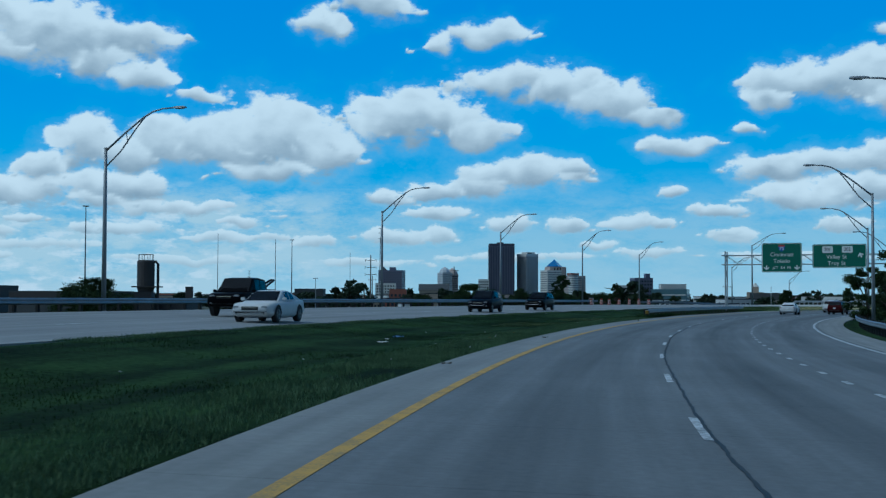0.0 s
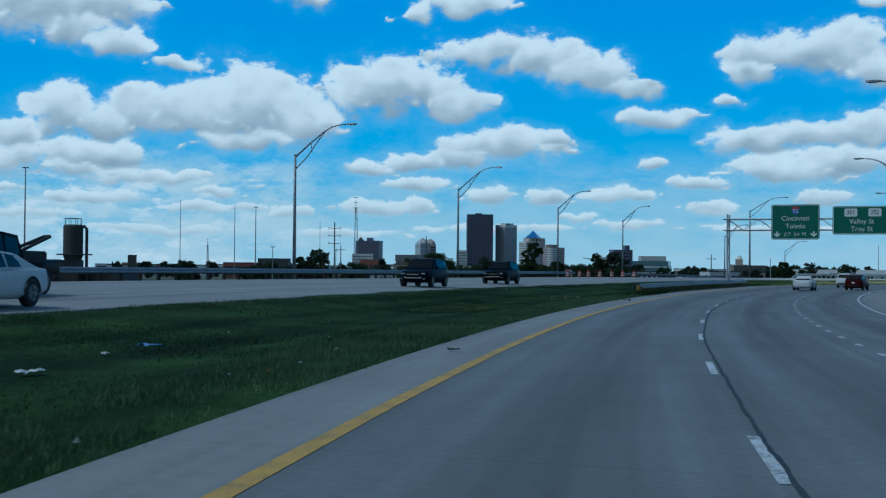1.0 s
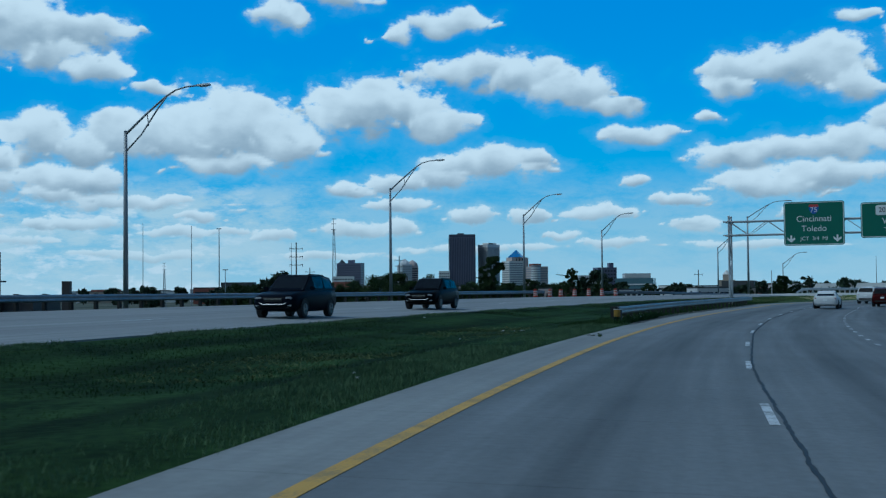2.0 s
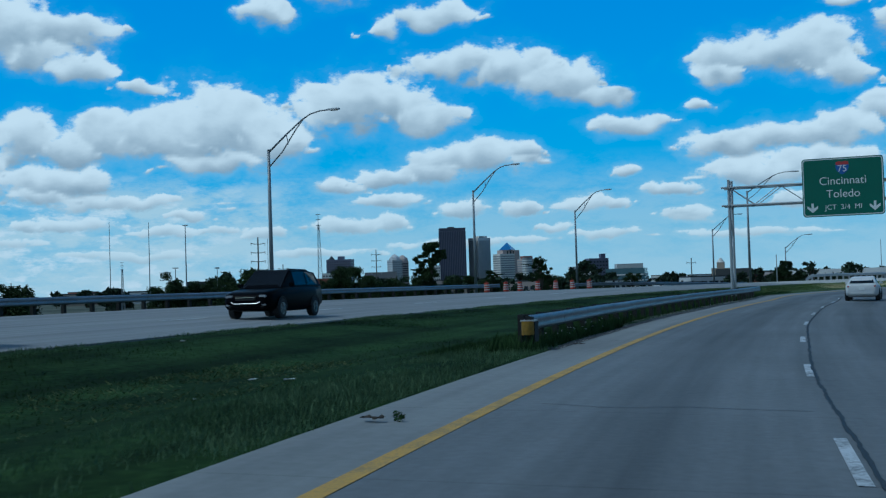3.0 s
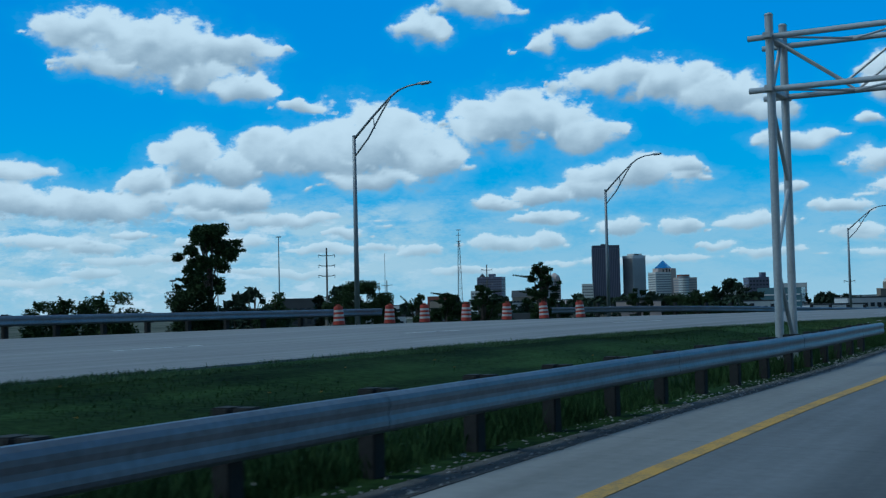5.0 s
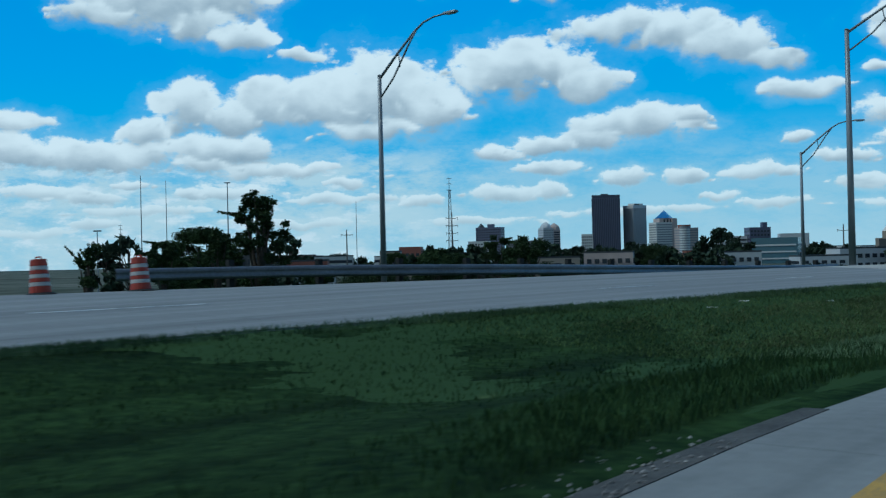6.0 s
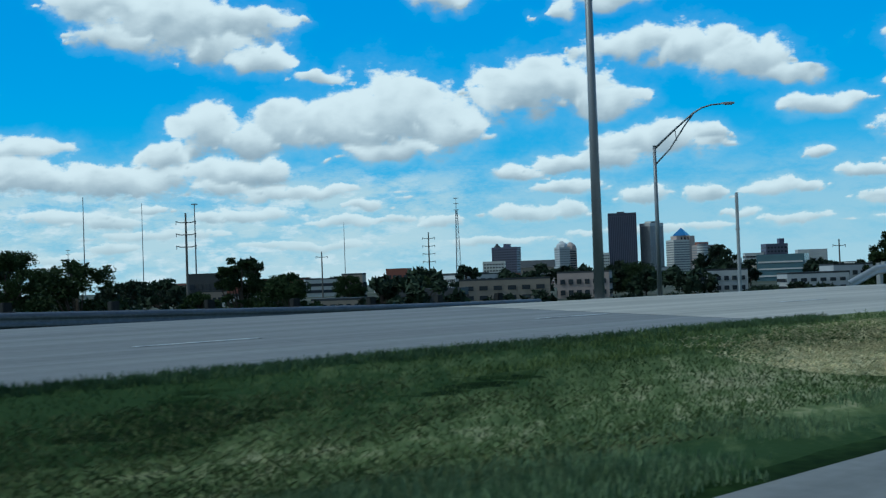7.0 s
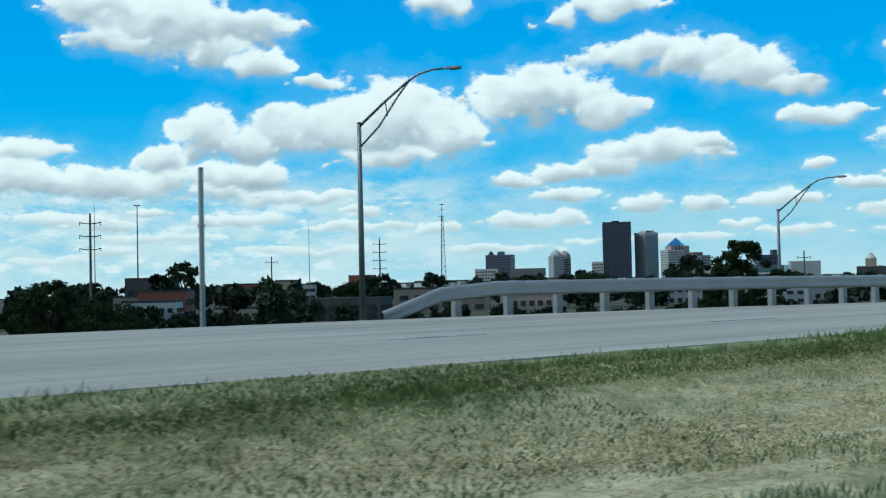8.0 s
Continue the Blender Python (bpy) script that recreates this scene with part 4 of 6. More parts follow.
for dx, zb, mt in ((0, 56, B_GREY), (15.5, 54, B_PINK)):
    bm = bmesh.new()
    tube(bm, [(dx, 0, zb), (dx, 0, zb + 4.5), (dx, 0, zb + 7), (dx, 0, zb + 11.5)], [11.0, 10.0, 8.2, 1.5], 8)
    part("peaked_top", bm, mt, k, "stepped faceted top")
k = block("office_block", 81, 2270, 0, 19, 20, 42, B_PALE, "pale old office block beside the dark tower", rows=8, cols=5, mode="grid")
k = block("apartment_tower", -93, 2455, -15, 48, 24, 62, B_DARK, "dark brick apartment tower", rows=13, cols=10, mode="grid")
add_box(k, "stair_tower", (2, 0, 64), (11, 10, 10), B_DARK)
bm = bmesh.new()
tube(bm, [(-16, -4, 62), (-16, -4, 70)], [8, 1], 4)
part("peaked_roof", bm, B_ROOF, k)
block("office_block", -90, 2105, 0, 34, 20, 32, B_PALE, "pale low office block", rows=6, cols=7, mode="grid")
k = block("market_hall", -7, 1705, 0, 40, 24, 18, B_TAN, "long hall with a dark ridged roof", rows=2, cols=9, mode="grid")
bm = bmesh.new()
loft(bm, [[(x, -13, 18), (x, 0, 27), (x, 13, 18)] for x in (-21, 21)])
part("roof", bm, B_ROOF, k, "dark pitched roof")
block("office_block", 250, 1695, 0, 22, 20, 25, B_GREY, "plain grey office block", rows=5, mode="bands")
k = block("office_block", 274, 1690, 10, 26, 20, 35, B_DARK, "dark stepped office block", rows=7, cols=6, mode="grid")
add_box(k, "stair_tower", (8, 0, 38), (6, 8, 8), B_DARK)
block("office_block", 318, 1700, 0, 34, 20, 27, B_GREY, "grey office block with pale bands", rows=6, mode="bands", win=B_WHITE)
block("glass_office", 145, 782, -18, 22, 14, 11.8, B_TEAL, "low teal glass office building", rows=3, mode="bands", wgap=0.22, win=B_GREY)
block("office_block", 121, 800, 0, 13, 12, 11, B_WHITE, "low white office building", rows=3, mode="bands")
k = block("brick_church", 166, 655, -20, 8, 8, 9.3, B_TAN, "tan brick building with a stubby tower", rows=2, cols=3, mode="grid")
add_box(k, "tower", (0, 0, 11.0), (3.4, 3.4, 4), B_TAN)
bm = bmesh.new()
tube(bm, [(0, 0, 13), (0, 0, 15.0)], [1.9, 0.5], 8)
part("cap_roof", bm, B_PALE, k)
block("warehouse", 160, 610, -20, 14, 18, 8.6, B_ROOF, "dark low flat-roofed warehouse", rows=1, mode="bands", win=B_STEEL)
rs = random.Random(11)
walls = (B_PALE, B_WHITE, B_TAN, B_RED, B_GREY, B_PINK)
words = {id(B_PALE): "pale concrete", id(B_WHITE): "white", id(B_TAN): "tan brick", id(B_RED): "red brick", id(B_GREY): "grey concrete", id(B_PINK): "pinkish brick"}
for i in range(46):
    dist = rs.uniform(620, 1500)
    az = radians(rs.uniform(-17, 19))
    wl_ = rs.choice(walls)
    hh = rs.uniform(5.2, 7.4) + dist * 0.003
    block("low_building", 40 + dist * math.sin(az), 130 + dist * math.cos(az), rs.uniform(-30, 30), rs.uniform(14, 34), rs.uniform(10, 20), hh, wl_,
          "low %s building among trees" % words[id(wl_)], rows=2 if hh < 11 else 3, cols=6, mode=rs.choice(("bands", "grid")), roof=B_ROOF, parapet=0.6)


# ---------------------------------------------------------------- masts, utility poles, silo
def mast(x, y, top, r, label, head=None, z0=-4.3, big=0.7):
    t = empty("mast", pose(x, y, z0))
    bm = bmesh.new()
    tube(bm, [(0, 0, 0), (0, 0, top - z0)], [r, r * 0.45], 8)
    part("pole", bm, M_POLE, t)
    if head == "lights":
        for k in range(6):
            a = k * math.pi / 3
            bm = bmesh.new()
            box(bm, (big * math.cos(a), big * math.sin(a), top - z0), (big * 0.7, big * 0.7, big * 0.4), bevel=0.03)
            part("floodlight", bm, M_GALV, t)
        bm = bmesh.new()
        tube(bm, [(0, 0, top - z0 - 0.1), (0, 0, top - z0 + 0.1)], big, 12)
        part("ring", bm, M_GALV, t)
    tagged(t, label, "mast")


mast(-104.5, 368.4, 28.8, 0.3, "slender high-mast light pole", "lights")
mast(-57.8, 440.4, 22.8, 0.18, "thin grey antenna mast")
mast(-34.9, 352.7, 7.4, 0.16, "pole with a ring of floodlights", "lights", big=0.5)
mast(-63.5, 537.5, 27.0, 0.3, "slender high-mast light pole", "lights")
mast(-12.0, 256.7, 5.2, 0.09, "small pole with floodlights", "lights", big=0.28)
mast(-110.0, 620.0, 34.0, 0.22, "thin grey antenna mast")
mast(-50.0, 700.0, 28.0, 0.2, "thin grey antenna mast")
mast(150.0, 420.0, 11.0, 0.15, "tall plain grey steel pole")
mast(98.0, 270.0, 8.0, 0.13, "tall plain grey steel pole")


def lattice_mast(x, y, top, w, label):
    t = empty("lattice_mast", pose(x, y, -4.3))
    h = top + 4.3
    for k in range(3):
        a = k * 2 * math.pi / 3
        bm = bmesh.new()
        tube(bm, [(w * math.cos(a), w * math.sin(a), 0), (0.3 * w * math.cos(a), 0.3 * w * math.sin(a), h * 0.86)], 0.06 * w + 0.03, 5)
        part("leg", bm, M_POLE, t)
    bm = bmesh.new()
    for k in range(14):
        z, z2 = h * 0.86 * k / 14, h * 0.86 * (k + 1) / 14
        f, f2 = w * (1 - 0.7 * k / 14), w * (1 - 0.7 * (k + 1) / 14)
        for j in range(3):
            a, b = j * 2 * math.pi / 3, (j + 1) * 2 * math.pi / 3
            tube(bm, [(f * math.cos(a), f * math.sin(a), z), (f2 * math.cos(b), f2 * math.sin(b), z2)], 0.035 * w + 0.02, 4)
            tube(bm, [(f2 * math.cos(a), f2 * math.sin(a), z2), (f2 * math.cos(b), f2 * math.sin(b), z2)], 0.035 * w + 0.02, 4)
    tagged(part("bracing", bm, M_POLE, t), kind="stuff")
    bm = bmesh.new()
    tube(bm, [(0, 0, h * 0.80), (0, 0, h)], [0.12 * w, 0.06 * w], 6)
    for z in (0.86, 0.93, 0.99):
        box(bm, (0, 0, h * z), (w * 1.4, w * 0.16, w * 0.16))
    part("aerial", bm, M_POLE, t)
    tagged(t, label, "lattice mast")


lattice_mast(-59.0, 1258, 74, 3.2, "tall steel lattice broadcast mast")
lattice_mast(-70.0, 460, 12.0, 0.7, "small steel lattice mast")


def utility_pole(x, y, top, arms, label, z0=-4.3, r=0.28):
    t = empty("utility_pole", pose(x, y, z0, 0, 0, 15))
    h = top - z0
    bm = bmesh.new()
    tube(bm, [(0, 0, 0), (0, 0, h)], [r, r * 0.6], 8)
    part("pole", bm, M_WOOD, t)
    for k in range(arms):
        z = h - 1.8 - 2.3 * k
        bm = bmesh.new()
        tube(bm, [(-1.9, 0, z + 0.25), (-1.0, 0, z), (1.0, 0, z), (1.9, 0, z + 0.25)], 0.1, 6)
        arm = part("crossarm", bm, M_WOOD, t)
        for sx in (-1.8, 1.8):
            bm = bmesh.new()
            tube(bm, [(sx, 0, z + 0.2), (sx, 0, z - 0.4)], [0.06, 0.09], 6)
            part("insulator", bm, M_GALV, arm)
    tagged(t, label, "utility pole", "utility poles")


utility_pole(-22.1, 402.8, 15.9, 3, "tall utility pole with three crossarms")
utility_pole(6.5, 540.0, 15.9, 4, "tall utility pole with short crossarms")
utility_pole(-30.0, 560.0, 12.0, 1, "utility pole with one crossarm")
utility_pole(120.0, 520.0, 9.0, 1, "utility pole with one crossarm")


def marker_post(x, y, z0, top, r=0.055):
    t = empty("steel_post", pose(x, y, z0))
    bm = bmesh.new()
    tube(bm, [(0, 0, -0.3), (0, 0, top - z0)], [r, r * 0.95], 12)
    part("shaft", bm, M_GALV, t, smooth=False)
    bm = bmesh.new()
    tube(bm, [(0, 0, (top - z0) * 0.63), (0, 0, (top - z0) * 0.65)], r * 1.3, 12)
    part("collar", bm, M_GALV, t)
    tagged(t, "plain grey steel post with a collar beside the road", "post")


marker_post(57.36, 215.5, 0.72, 3.93)


def silo():
    """An asphalt plant's tower silo with a side pipe, a platform rail and low sheds."""
    t = empty("plant_silo", pose(-59.2, 252, -4.3))
    bm = bmesh.new()
    tube(bm, [(0, 0, 6.5), (0, 0, 8.0), (0, 0, 13.3), (0, 0, 13.6)], [1.3, 1.75, 1.75, 1.5], 20)
    part("drum", bm, B_STEEL, t)
    bm = bmesh.new()
    box(bm, (-0.3, 0, 3.6), (3.6, 3.2, 7.2))
    box(bm, (-2.2, 0, 2.8), (2.2, 3, 5.6))
    part("hopper_frame", bm, B_STEEL, t)
    bm = bmesh.new()
    tube(bm, [(1.2, 0, 13.2), (2.0, 0, 13.3), (2.45, 0, 12.8), (2.45, 0, 0)], 0.28, 8)
    part("pipe", bm, B_STEEL, t)
    bm = bmesh.new()
    box(bm, (0.3, 0, 8.2), (5.4, 4, 0.25))
    part("platform", bm, B_STEEL, t)
    for a in range(8):
        bm = bmesh.new()
        c, s_ = math.cos(a * math.pi / 4), math.sin(a * math.pi / 4)
        tube(bm, [(1.5 * c, 1.5 * s_, 13.5), (1.5 * c, 1.5 * s_, 14.7)], 0.05, 5)
        part("handrail_post", bm, B_STEEL, t)
    bm = bmesh.new()
    tube(bm, [(1.5 * math.cos(a * math.pi / 8), 1.5 * math.sin(a * math.pi / 8), 14.7) for a in range(17)], 0.05, 5)
    part("handrail", bm, B_STEEL, t)
    tagged(t, "dark industrial silo tower with a pipe and platform", "silo")
    for x, y, w, h in ((-74, 252, 22, 7.0), (-55, 258, 9, 5.6), (-100, 262, 20, 8.2)):
        block("plant_shed", x, y, -10, w, 10, h, B_STEEL, "low dark industrial shed", rows=1, mode="bands", win=B_ROOF, roof=B_ROOF, parapet=0.3)
    block("chimney_stub", -63.6, 318, 0, 1.7, 1.7, 8.6, B_STEEL, "short dark chimney stack", parapet=0.3)
    block("low_building", -54, 523, 0, 12, 10, 9.2, B_ROOF, "dark flat-roofed brick building", rows=2, cols=5, mode="grid")
    block("low_building", -22, 668, 0, 9, 9, 10.3, B_RED, "dark brick mill building", rows=3, cols=4, mode="grid")


silo()


for bx, by, byaw, bw, bd, bt, bwall, words_ in (
        (-14.0, 419.0, 8, 9.0, 9, 2.1, B_RED, "dark red brick mill building"), (-24.0, 430.0, 8, 7.0, 9, 1.2, B_TAN, "low tan brick building"), (9.0, 392.0, 4, 9.0, 8, -0.9, B_TAN, "long low tan workshop"),
        (22.0, 410.0, -6, 15.0, 8, 0.1, B_ROOF, "long low dark shed"), (-8.0, 394.8, 10, 9.0, 8, 0.4, B_WHITE, "small white building"), (-3.0, 470.0, 0, 5.0, 5, 4.0, B_TAN, "narrow tan stair tower"),
        (34.0, 455.0, 5, 20.0, 10, 1.6, B_TAN, "long tan warehouse with dark windows"), (52.0, 470.0, -5, 12.0, 10, 2.6, B_PINK, "low pinkish brick building"), (118.8, 500.0, 12, 13.0, 9, 2.3, B_GREY, "low grey building beyond the guardrail"),
        (104.0, 470.0, 6, 14.0, 9, 0.6, B_GREY, "low grey workshop beyond the guardrail"), (132.0, 520.0, 10, 16.0, 10, 2.2, B_TAN, "tan flat-roofed building"), (84.0, 480.0, 4, 12.0, 8, 2.0, B_WHITE, "low white building below the towers")):
    block("low_building", bx, by, byaw, bw, bd, bt + 3.9, bwall, words_ + " among trees", rows=2, cols=6, mode="grid", roof=B_ROOF, parapet=0.4)


def parapet_bridge():
    """A low pale bridge side far down the road."""
    t = empty("bridge", pose(128, 362, -4.3, 0, 0, -14))
    add_box(t, "parapet", (0, 0, 6.5), (44, 0.5, 1.1), B_WHITE, "long white concrete parapet")
    add_box(t, "deck", (0, 0, 5.6), (44, 6, 0.7), B_GREY)
    for x in (-16, 0, 16):
        add_box(t, "pier", (x, 0, 2.6), (1.2, 5, 5.3), B_GREY)
    tagged(t, "low bridge with a long white concrete parapet", "bridge")


parapet_bridge()


# ---------------------------------------------------------------- vehicles
def paint(name, base, rough=0.32):
    m = mat(name, base, rough, metal=0.0, var=0.06, scale=1.5, fine=8, bump=0.0, spec=0.05)
    m.node_tree.nodes["Principled BSDF"].inputs["IOR"].default_value = 1.25
    return m


P_BLACK = paint("black_car_paint", (0.004, 0.0045, 0.006))
P_NAVY = paint("dark_blue_car_paint", (0.005, 0.007, 0.013))
P_WHITE = paint("white_car_paint", (0.62, 0.63, 0.64), 0.35)
P_GREY = paint("dark_grey_car_paint", (0.03, 0.033, 0.038))
P_RED = paint("dark_red_car_paint", (0.045, 0.008, 0.009))
C_GLASS = mat("tinted_car_glass", (0.012, 0.016, 0.02), 0.06, var=0.08, bump=0, spec=0.6)
C_TRIM = mat("black_plastic_trim", (0.008, 0.008, 0.009), 0.7, var=0.15)
C_CHROME = mat("bright_chrome", (0.6, 0.61, 0.62), 0.15, metal=1.0, var=0.05, bump=0)
C_HEAD = glassy("headlight_lens", (0.30, 0.32, 0.35), 0.1)
C_TAIL = glassy("red_tail_lens", (0.30, 0.01, 0.012), 0.2)
C_RIM = mat("alloy_rim", (0.17, 0.175, 0.18), 0.35, metal=0.8, var=0.1)

BODY = {
    "suv": [(-2.34, 0.72, 0.50, 0.98), (-2.28, 0.88, 0.36, 1.10), (-1.5, 0.95, 0.26, 1.12), (-0.3, 0.955, 0.24, 1.10), (0.75, 0.95, 0.24, 1.07), (1.35, 0.935, 0.26, 1.04), (2.0, 0.90, 0.30, 0.95), (2.27, 0.82, 0.34, 0.86), (2.36, 0.68, 0.42, 0.74)],
    "coupe": [(-2.38, 0.70, 0.46, 0.88), (-2.3, 0.86, 0.32, 0.98), (-1.5, 0.925, 0.22, 0.99), (-0.2, 0.93, 0.20, 0.93), (0.8, 0.93, 0.20, 0.92), (1.5, 0.915, 0.22, 0.88), (2.1, 0.88, 0.26, 0.82), (2.33, 0.80, 0.32, 0.74), (2.42, 0.68, 0.40, 0.64)],
    "pickup": [(-2.9, 0.80, 0.60, 1.02), (-2.85, 0.92, 0.52, 1.10), (-1.6, 0.97, 0.46, 1.10), (0.0, 0.98, 0.44, 1.14), (1.3, 0.98, 0.44, 1.20), (2.2, 0.96, 0.46, 1.18), (2.7, 0.92, 0.50, 1.08), (2.85, 0.80, 0.56, 0.95)],
}
CABIN = {
    "suv": [(-2.26, 0.86, 1.08, 0.78, 1.16), (-1.95, 0.87, 1.08, 0.69, 1.62), (-0.9, 0.87, 1.08, 0.71, 1.72), (0.15, 0.87, 1.07, 0.70, 1.69), (1.12, 0.84, 1.03, 0.78, 1.07)],
    "coupe": [(-2.0, 0.80, 0.96, 0.74, 0.99), (-1.15, 0.83, 0.95, 0.62, 1.33), (-0.4, 0.84, 0.93, 0.64, 1.40), (0.15, 0.84, 0.92, 0.62, 1.36), (1.05, 0.80, 0.89, 0.75, 0.93)],
    "pickup": [(-0.75, 0.90, 1.12, 0.80, 1.2), (-0.6, 0.90, 1.12, 0.76, 1.84), (0.3, 0.90, 1.14, 0.78, 1.92), (0.95, 0.90, 1.16, 0.76, 1.88), (1.65, 0.88, 1.18, 0.82, 1.22)],
}


def car(m, kind, colour, label, front_light=True):
    """A vehicle facing +y: body, cabin, glass, wheels, lamps, grille, bumpers, mirrors."""
    t = empty("pickup_truck" if kind == "pickup" else "car", m)
    bm = bmesh.new()
    rings = []
    for y, w, zb, zt in BODY[kind]:
        half = [(0.80 * w, zb), (0.97 * w, zb + 0.10), (1.0 * w, zb + 0.35 * (zt - zb)), (0.985 * w, zb + 0.72 * (zt - zb)), (0.93 * w, zt - 0.03), (0.70 * w, zt)]
        rings.append([(x, y, z) for x, z in half] + [(-x, y, z) for x, z in reversed(half)])
    loft(bm, rings)
    bmesh.ops.recalc_face_normals(bm, faces=bm.faces)
    body = part("body", bm, colour, t, smooth=True)
    cb = CABIN[kind]
    bm = bmesh.new()
    loft(bm, [[(-wb, y, zb), (-(wb * 0.3 + wt * 0.7), y, zb * 0.25 + zt * 0.75), (-wt, y, zt - 0.03), (-wt * 0.8, y, zt), (wt * 0.8, y, zt), (wt, y, zt - 0.03), (wb * 0.3 + wt * 0.7, y, zb * 0.25 + zt * 0.75), (wb, y, zb)] for y, wb, zb, wt, zt in cb])
    bmesh.ops.recalc_face_normals(bm, faces=bm.faces)
    part("cabin", bm, colour, t)

    def pane(name, quad, parent=t):
        bm = bmesh.new()
        vs = [bm.verts.new(q) for q in quad]
        f = bm.faces.new(vs)
        bmesh.ops.solidify(bm, geom=[f], thickness=0.012)
        part(name, bm, C_GLASS, parent)

    def side(i, j, a, b, sgn):
        """A side window between cabin sections i and j."""
        out = []
        for k, h in ((i, a), (j, a), (j, b), (i, b)):
            y, wb, zb, wt, zt = cb[k]
            x = wb + (wt - wb) * h + 0.012
            out.append((sgn * x, y, zb + (zt - zb) * h))
        return out

    for sgn in (-1, 1):
        q = side(2, 3, 0.12, 0.86, sgn)
        pane("side_window", [(x, y + (0.05 if k in (0, 3) else -0.03), z) for k, (x, y, z) in enumerate(q)])
        q = side(1, 2, 0.12, 0.84, sgn)
        pane("side_window", [(x, y + (0.10 if k in (0, 3) else -0.05), z) for k, (x, y, z) in enumerate(q)])
    (y1, wb1, zb1, wt1, zt1), (y2, wb2, zb2, wt2, zt2) = cb[-2], cb[-1]
    pane("windscreen", [(-wt1 * 0.92, y1 + 0.04, zt1 - 0.01), (wt1 * 0.92, y1 + 0.04, zt1 - 0.01), (wt2 * 0.95, y2 - 0.02, zt2 + 0.01), (-wt2 * 0.95, y2 - 0.02, zt2 + 0.01)])
    (y1, wb1, zb1, wt1, zt1), (y2, wb2, zb2, wt2, zt2) = cb[1], cb[0]
    pane("rear_window", [(wt1 * 0.88, y1 - 0.03, zt1 - 0.04), (-wt1 * 0.88, y1 - 0.03, zt1 - 0.04), (-wt2 * 0.9, y2 + 0.0, zt2 + 0.03), (wt2 * 0.9, y2 + 0.0, zt2 + 0.03)])
    L = BODY[kind]
    yf, yr = L[-1][0], L[0][0]
    r = 0.40 if kind == "pickup" else 0.35
    base = 1.85 if kind == "pickup" else 1.42
    for y in (base, -base):
        for sgn in (-1, 1):
            x = sgn * (L[3][1] - 0.10)
            bm = bmesh.new()
            tube(bm, [(x - sgn * 0.13, y, r), (x - sgn * 0.1, y, r), (x + sgn * 0.09, y, r), (x + sgn * 0.115, y, r)], [r * 0.9, r, r, r * 0.88], 22)
            w = part("wheel", bm, M_RUBBER, t, "black tyre")
            bm = bmesh.new()
            tube(bm, [(x + sgn * 0.10, y, r), (x + sgn * 0.122, y, r)], [r * 0.66, r * 0.6], 20)
            for k in range(5):
                a = k * 2 * math.pi / 5
                tube(bm, [(x + sgn * 0.125, y, r), (x + sgn * 0.125, y + r * 0.6 * math.cos(a), r + r * 0.6 * math.sin(a))], 0.03, 5)
            part("rim", bm, C_RIM, w)
            bm = bmesh.new()
            n = 14
            arc = [(y + (r + 0.07) * math.cos(math.pi * k / n), r + (r + 0.07) * math.sin(math.pi * k / n)) for k in range(n + 1)]
            inn = [(y + (r + 0.0) * math.cos(math.pi * k / n), r + (r + 0.0) * math.sin(math.pi * k / n)) for k in range(n + 1)]
            xa = sgn * (L[3][1] + 0.008)
            va, vi = [bm.verts.new((xa, a, b)) for a, b in arc], [bm.verts.new((xa - sgn * 0.02, a, b)) for a, b in inn]
            for k in range(n):
                bm.faces.new((va[k], va[k + 1], vi[k + 1], vi[k]))
            part("wheel_arch", bm, C_TRIM, t)
    zt = L[-2][3]
    zb = L[-2][2]
    for sgn in (-1, 1):
        bm = bmesh.new()
        box(bm, (sgn * 0.62, yf - 0.08, zt - 0.08), (0.28, 0.16, 0.11), bevel=0.035)
        part("headlight", bm, C_HEAD, t, "clear headlight")
        bm = bmesh.new()
        box(bm, (sgn * 0.62, yr + 0.07, L[1][3] - 0.16), (0.30, 0.12, 0.16), bevel=0.03)
        part("tail_light", bm, C_TAIL, t, "red tail light")
        bm = bmesh.new()
        y3, wb3, zb3 = cb[3][0] + 0.55, cb[3][1], cb[3][2]
        box(bm, (sgn * (wb3 + 0.12), y3, zb3 + 0.09), (0.2, 0.1, 0.14), bevel=0.03)
        part("wing_mirror", bm, colour, t)
        bm = bmesh.new()
        box(bm, (sgn * 0.66, yf - 0.05, zb + 0.16), (0.18, 0.1, 0.07), bevel=0.02)
        part("fog_lamp", bm, C_HEAD if front_light else C_TRIM, t)
    bm = bmesh.new()
    box(bm, (0, yf - 0.02, zt - 0.14), (0.78, 0.07, 0.17), bevel=0.02)
    g = part("grille", bm, C_TRIM, t, "black grille")
    bm = bmesh.new()
    box(bm, (0, yf + 0.02, zt - 0.11), (0.72, 0.03, 0.025), bevel=0.006)
    part("grille_bar", bm, C_CHROME, g)
    bm = bmesh.new()
    box(bm, (0, yf - 0.08, zb + 0.12), (1.35, 0.16, 0.16), bevel=0.04)
    part("front_bumper", bm, C_TRIM, t)
    if kind == "suv":
        bm = bmesh.new()
        tube(bm, [(-0.62, yf - 0.04, zb + 0.30), (-0.42, yf + 0.02, zb + 0.20), (0.42, yf + 0.02, zb + 0.20), (0.62, yf - 0.04, zb + 0.30)], 0.022, 6)
        part("bumper_trim", bm, C_CHROME, t, "bright bumper strip")
    bm = bmesh.new()
    box(bm, (0, yr + 0.06, L[0][2] + 0.02), (1.35, 0.16, 0.2), bevel=0.04)
    part("rear_bumper", bm, C_TRIM if kind != "coupe" else colour, t)
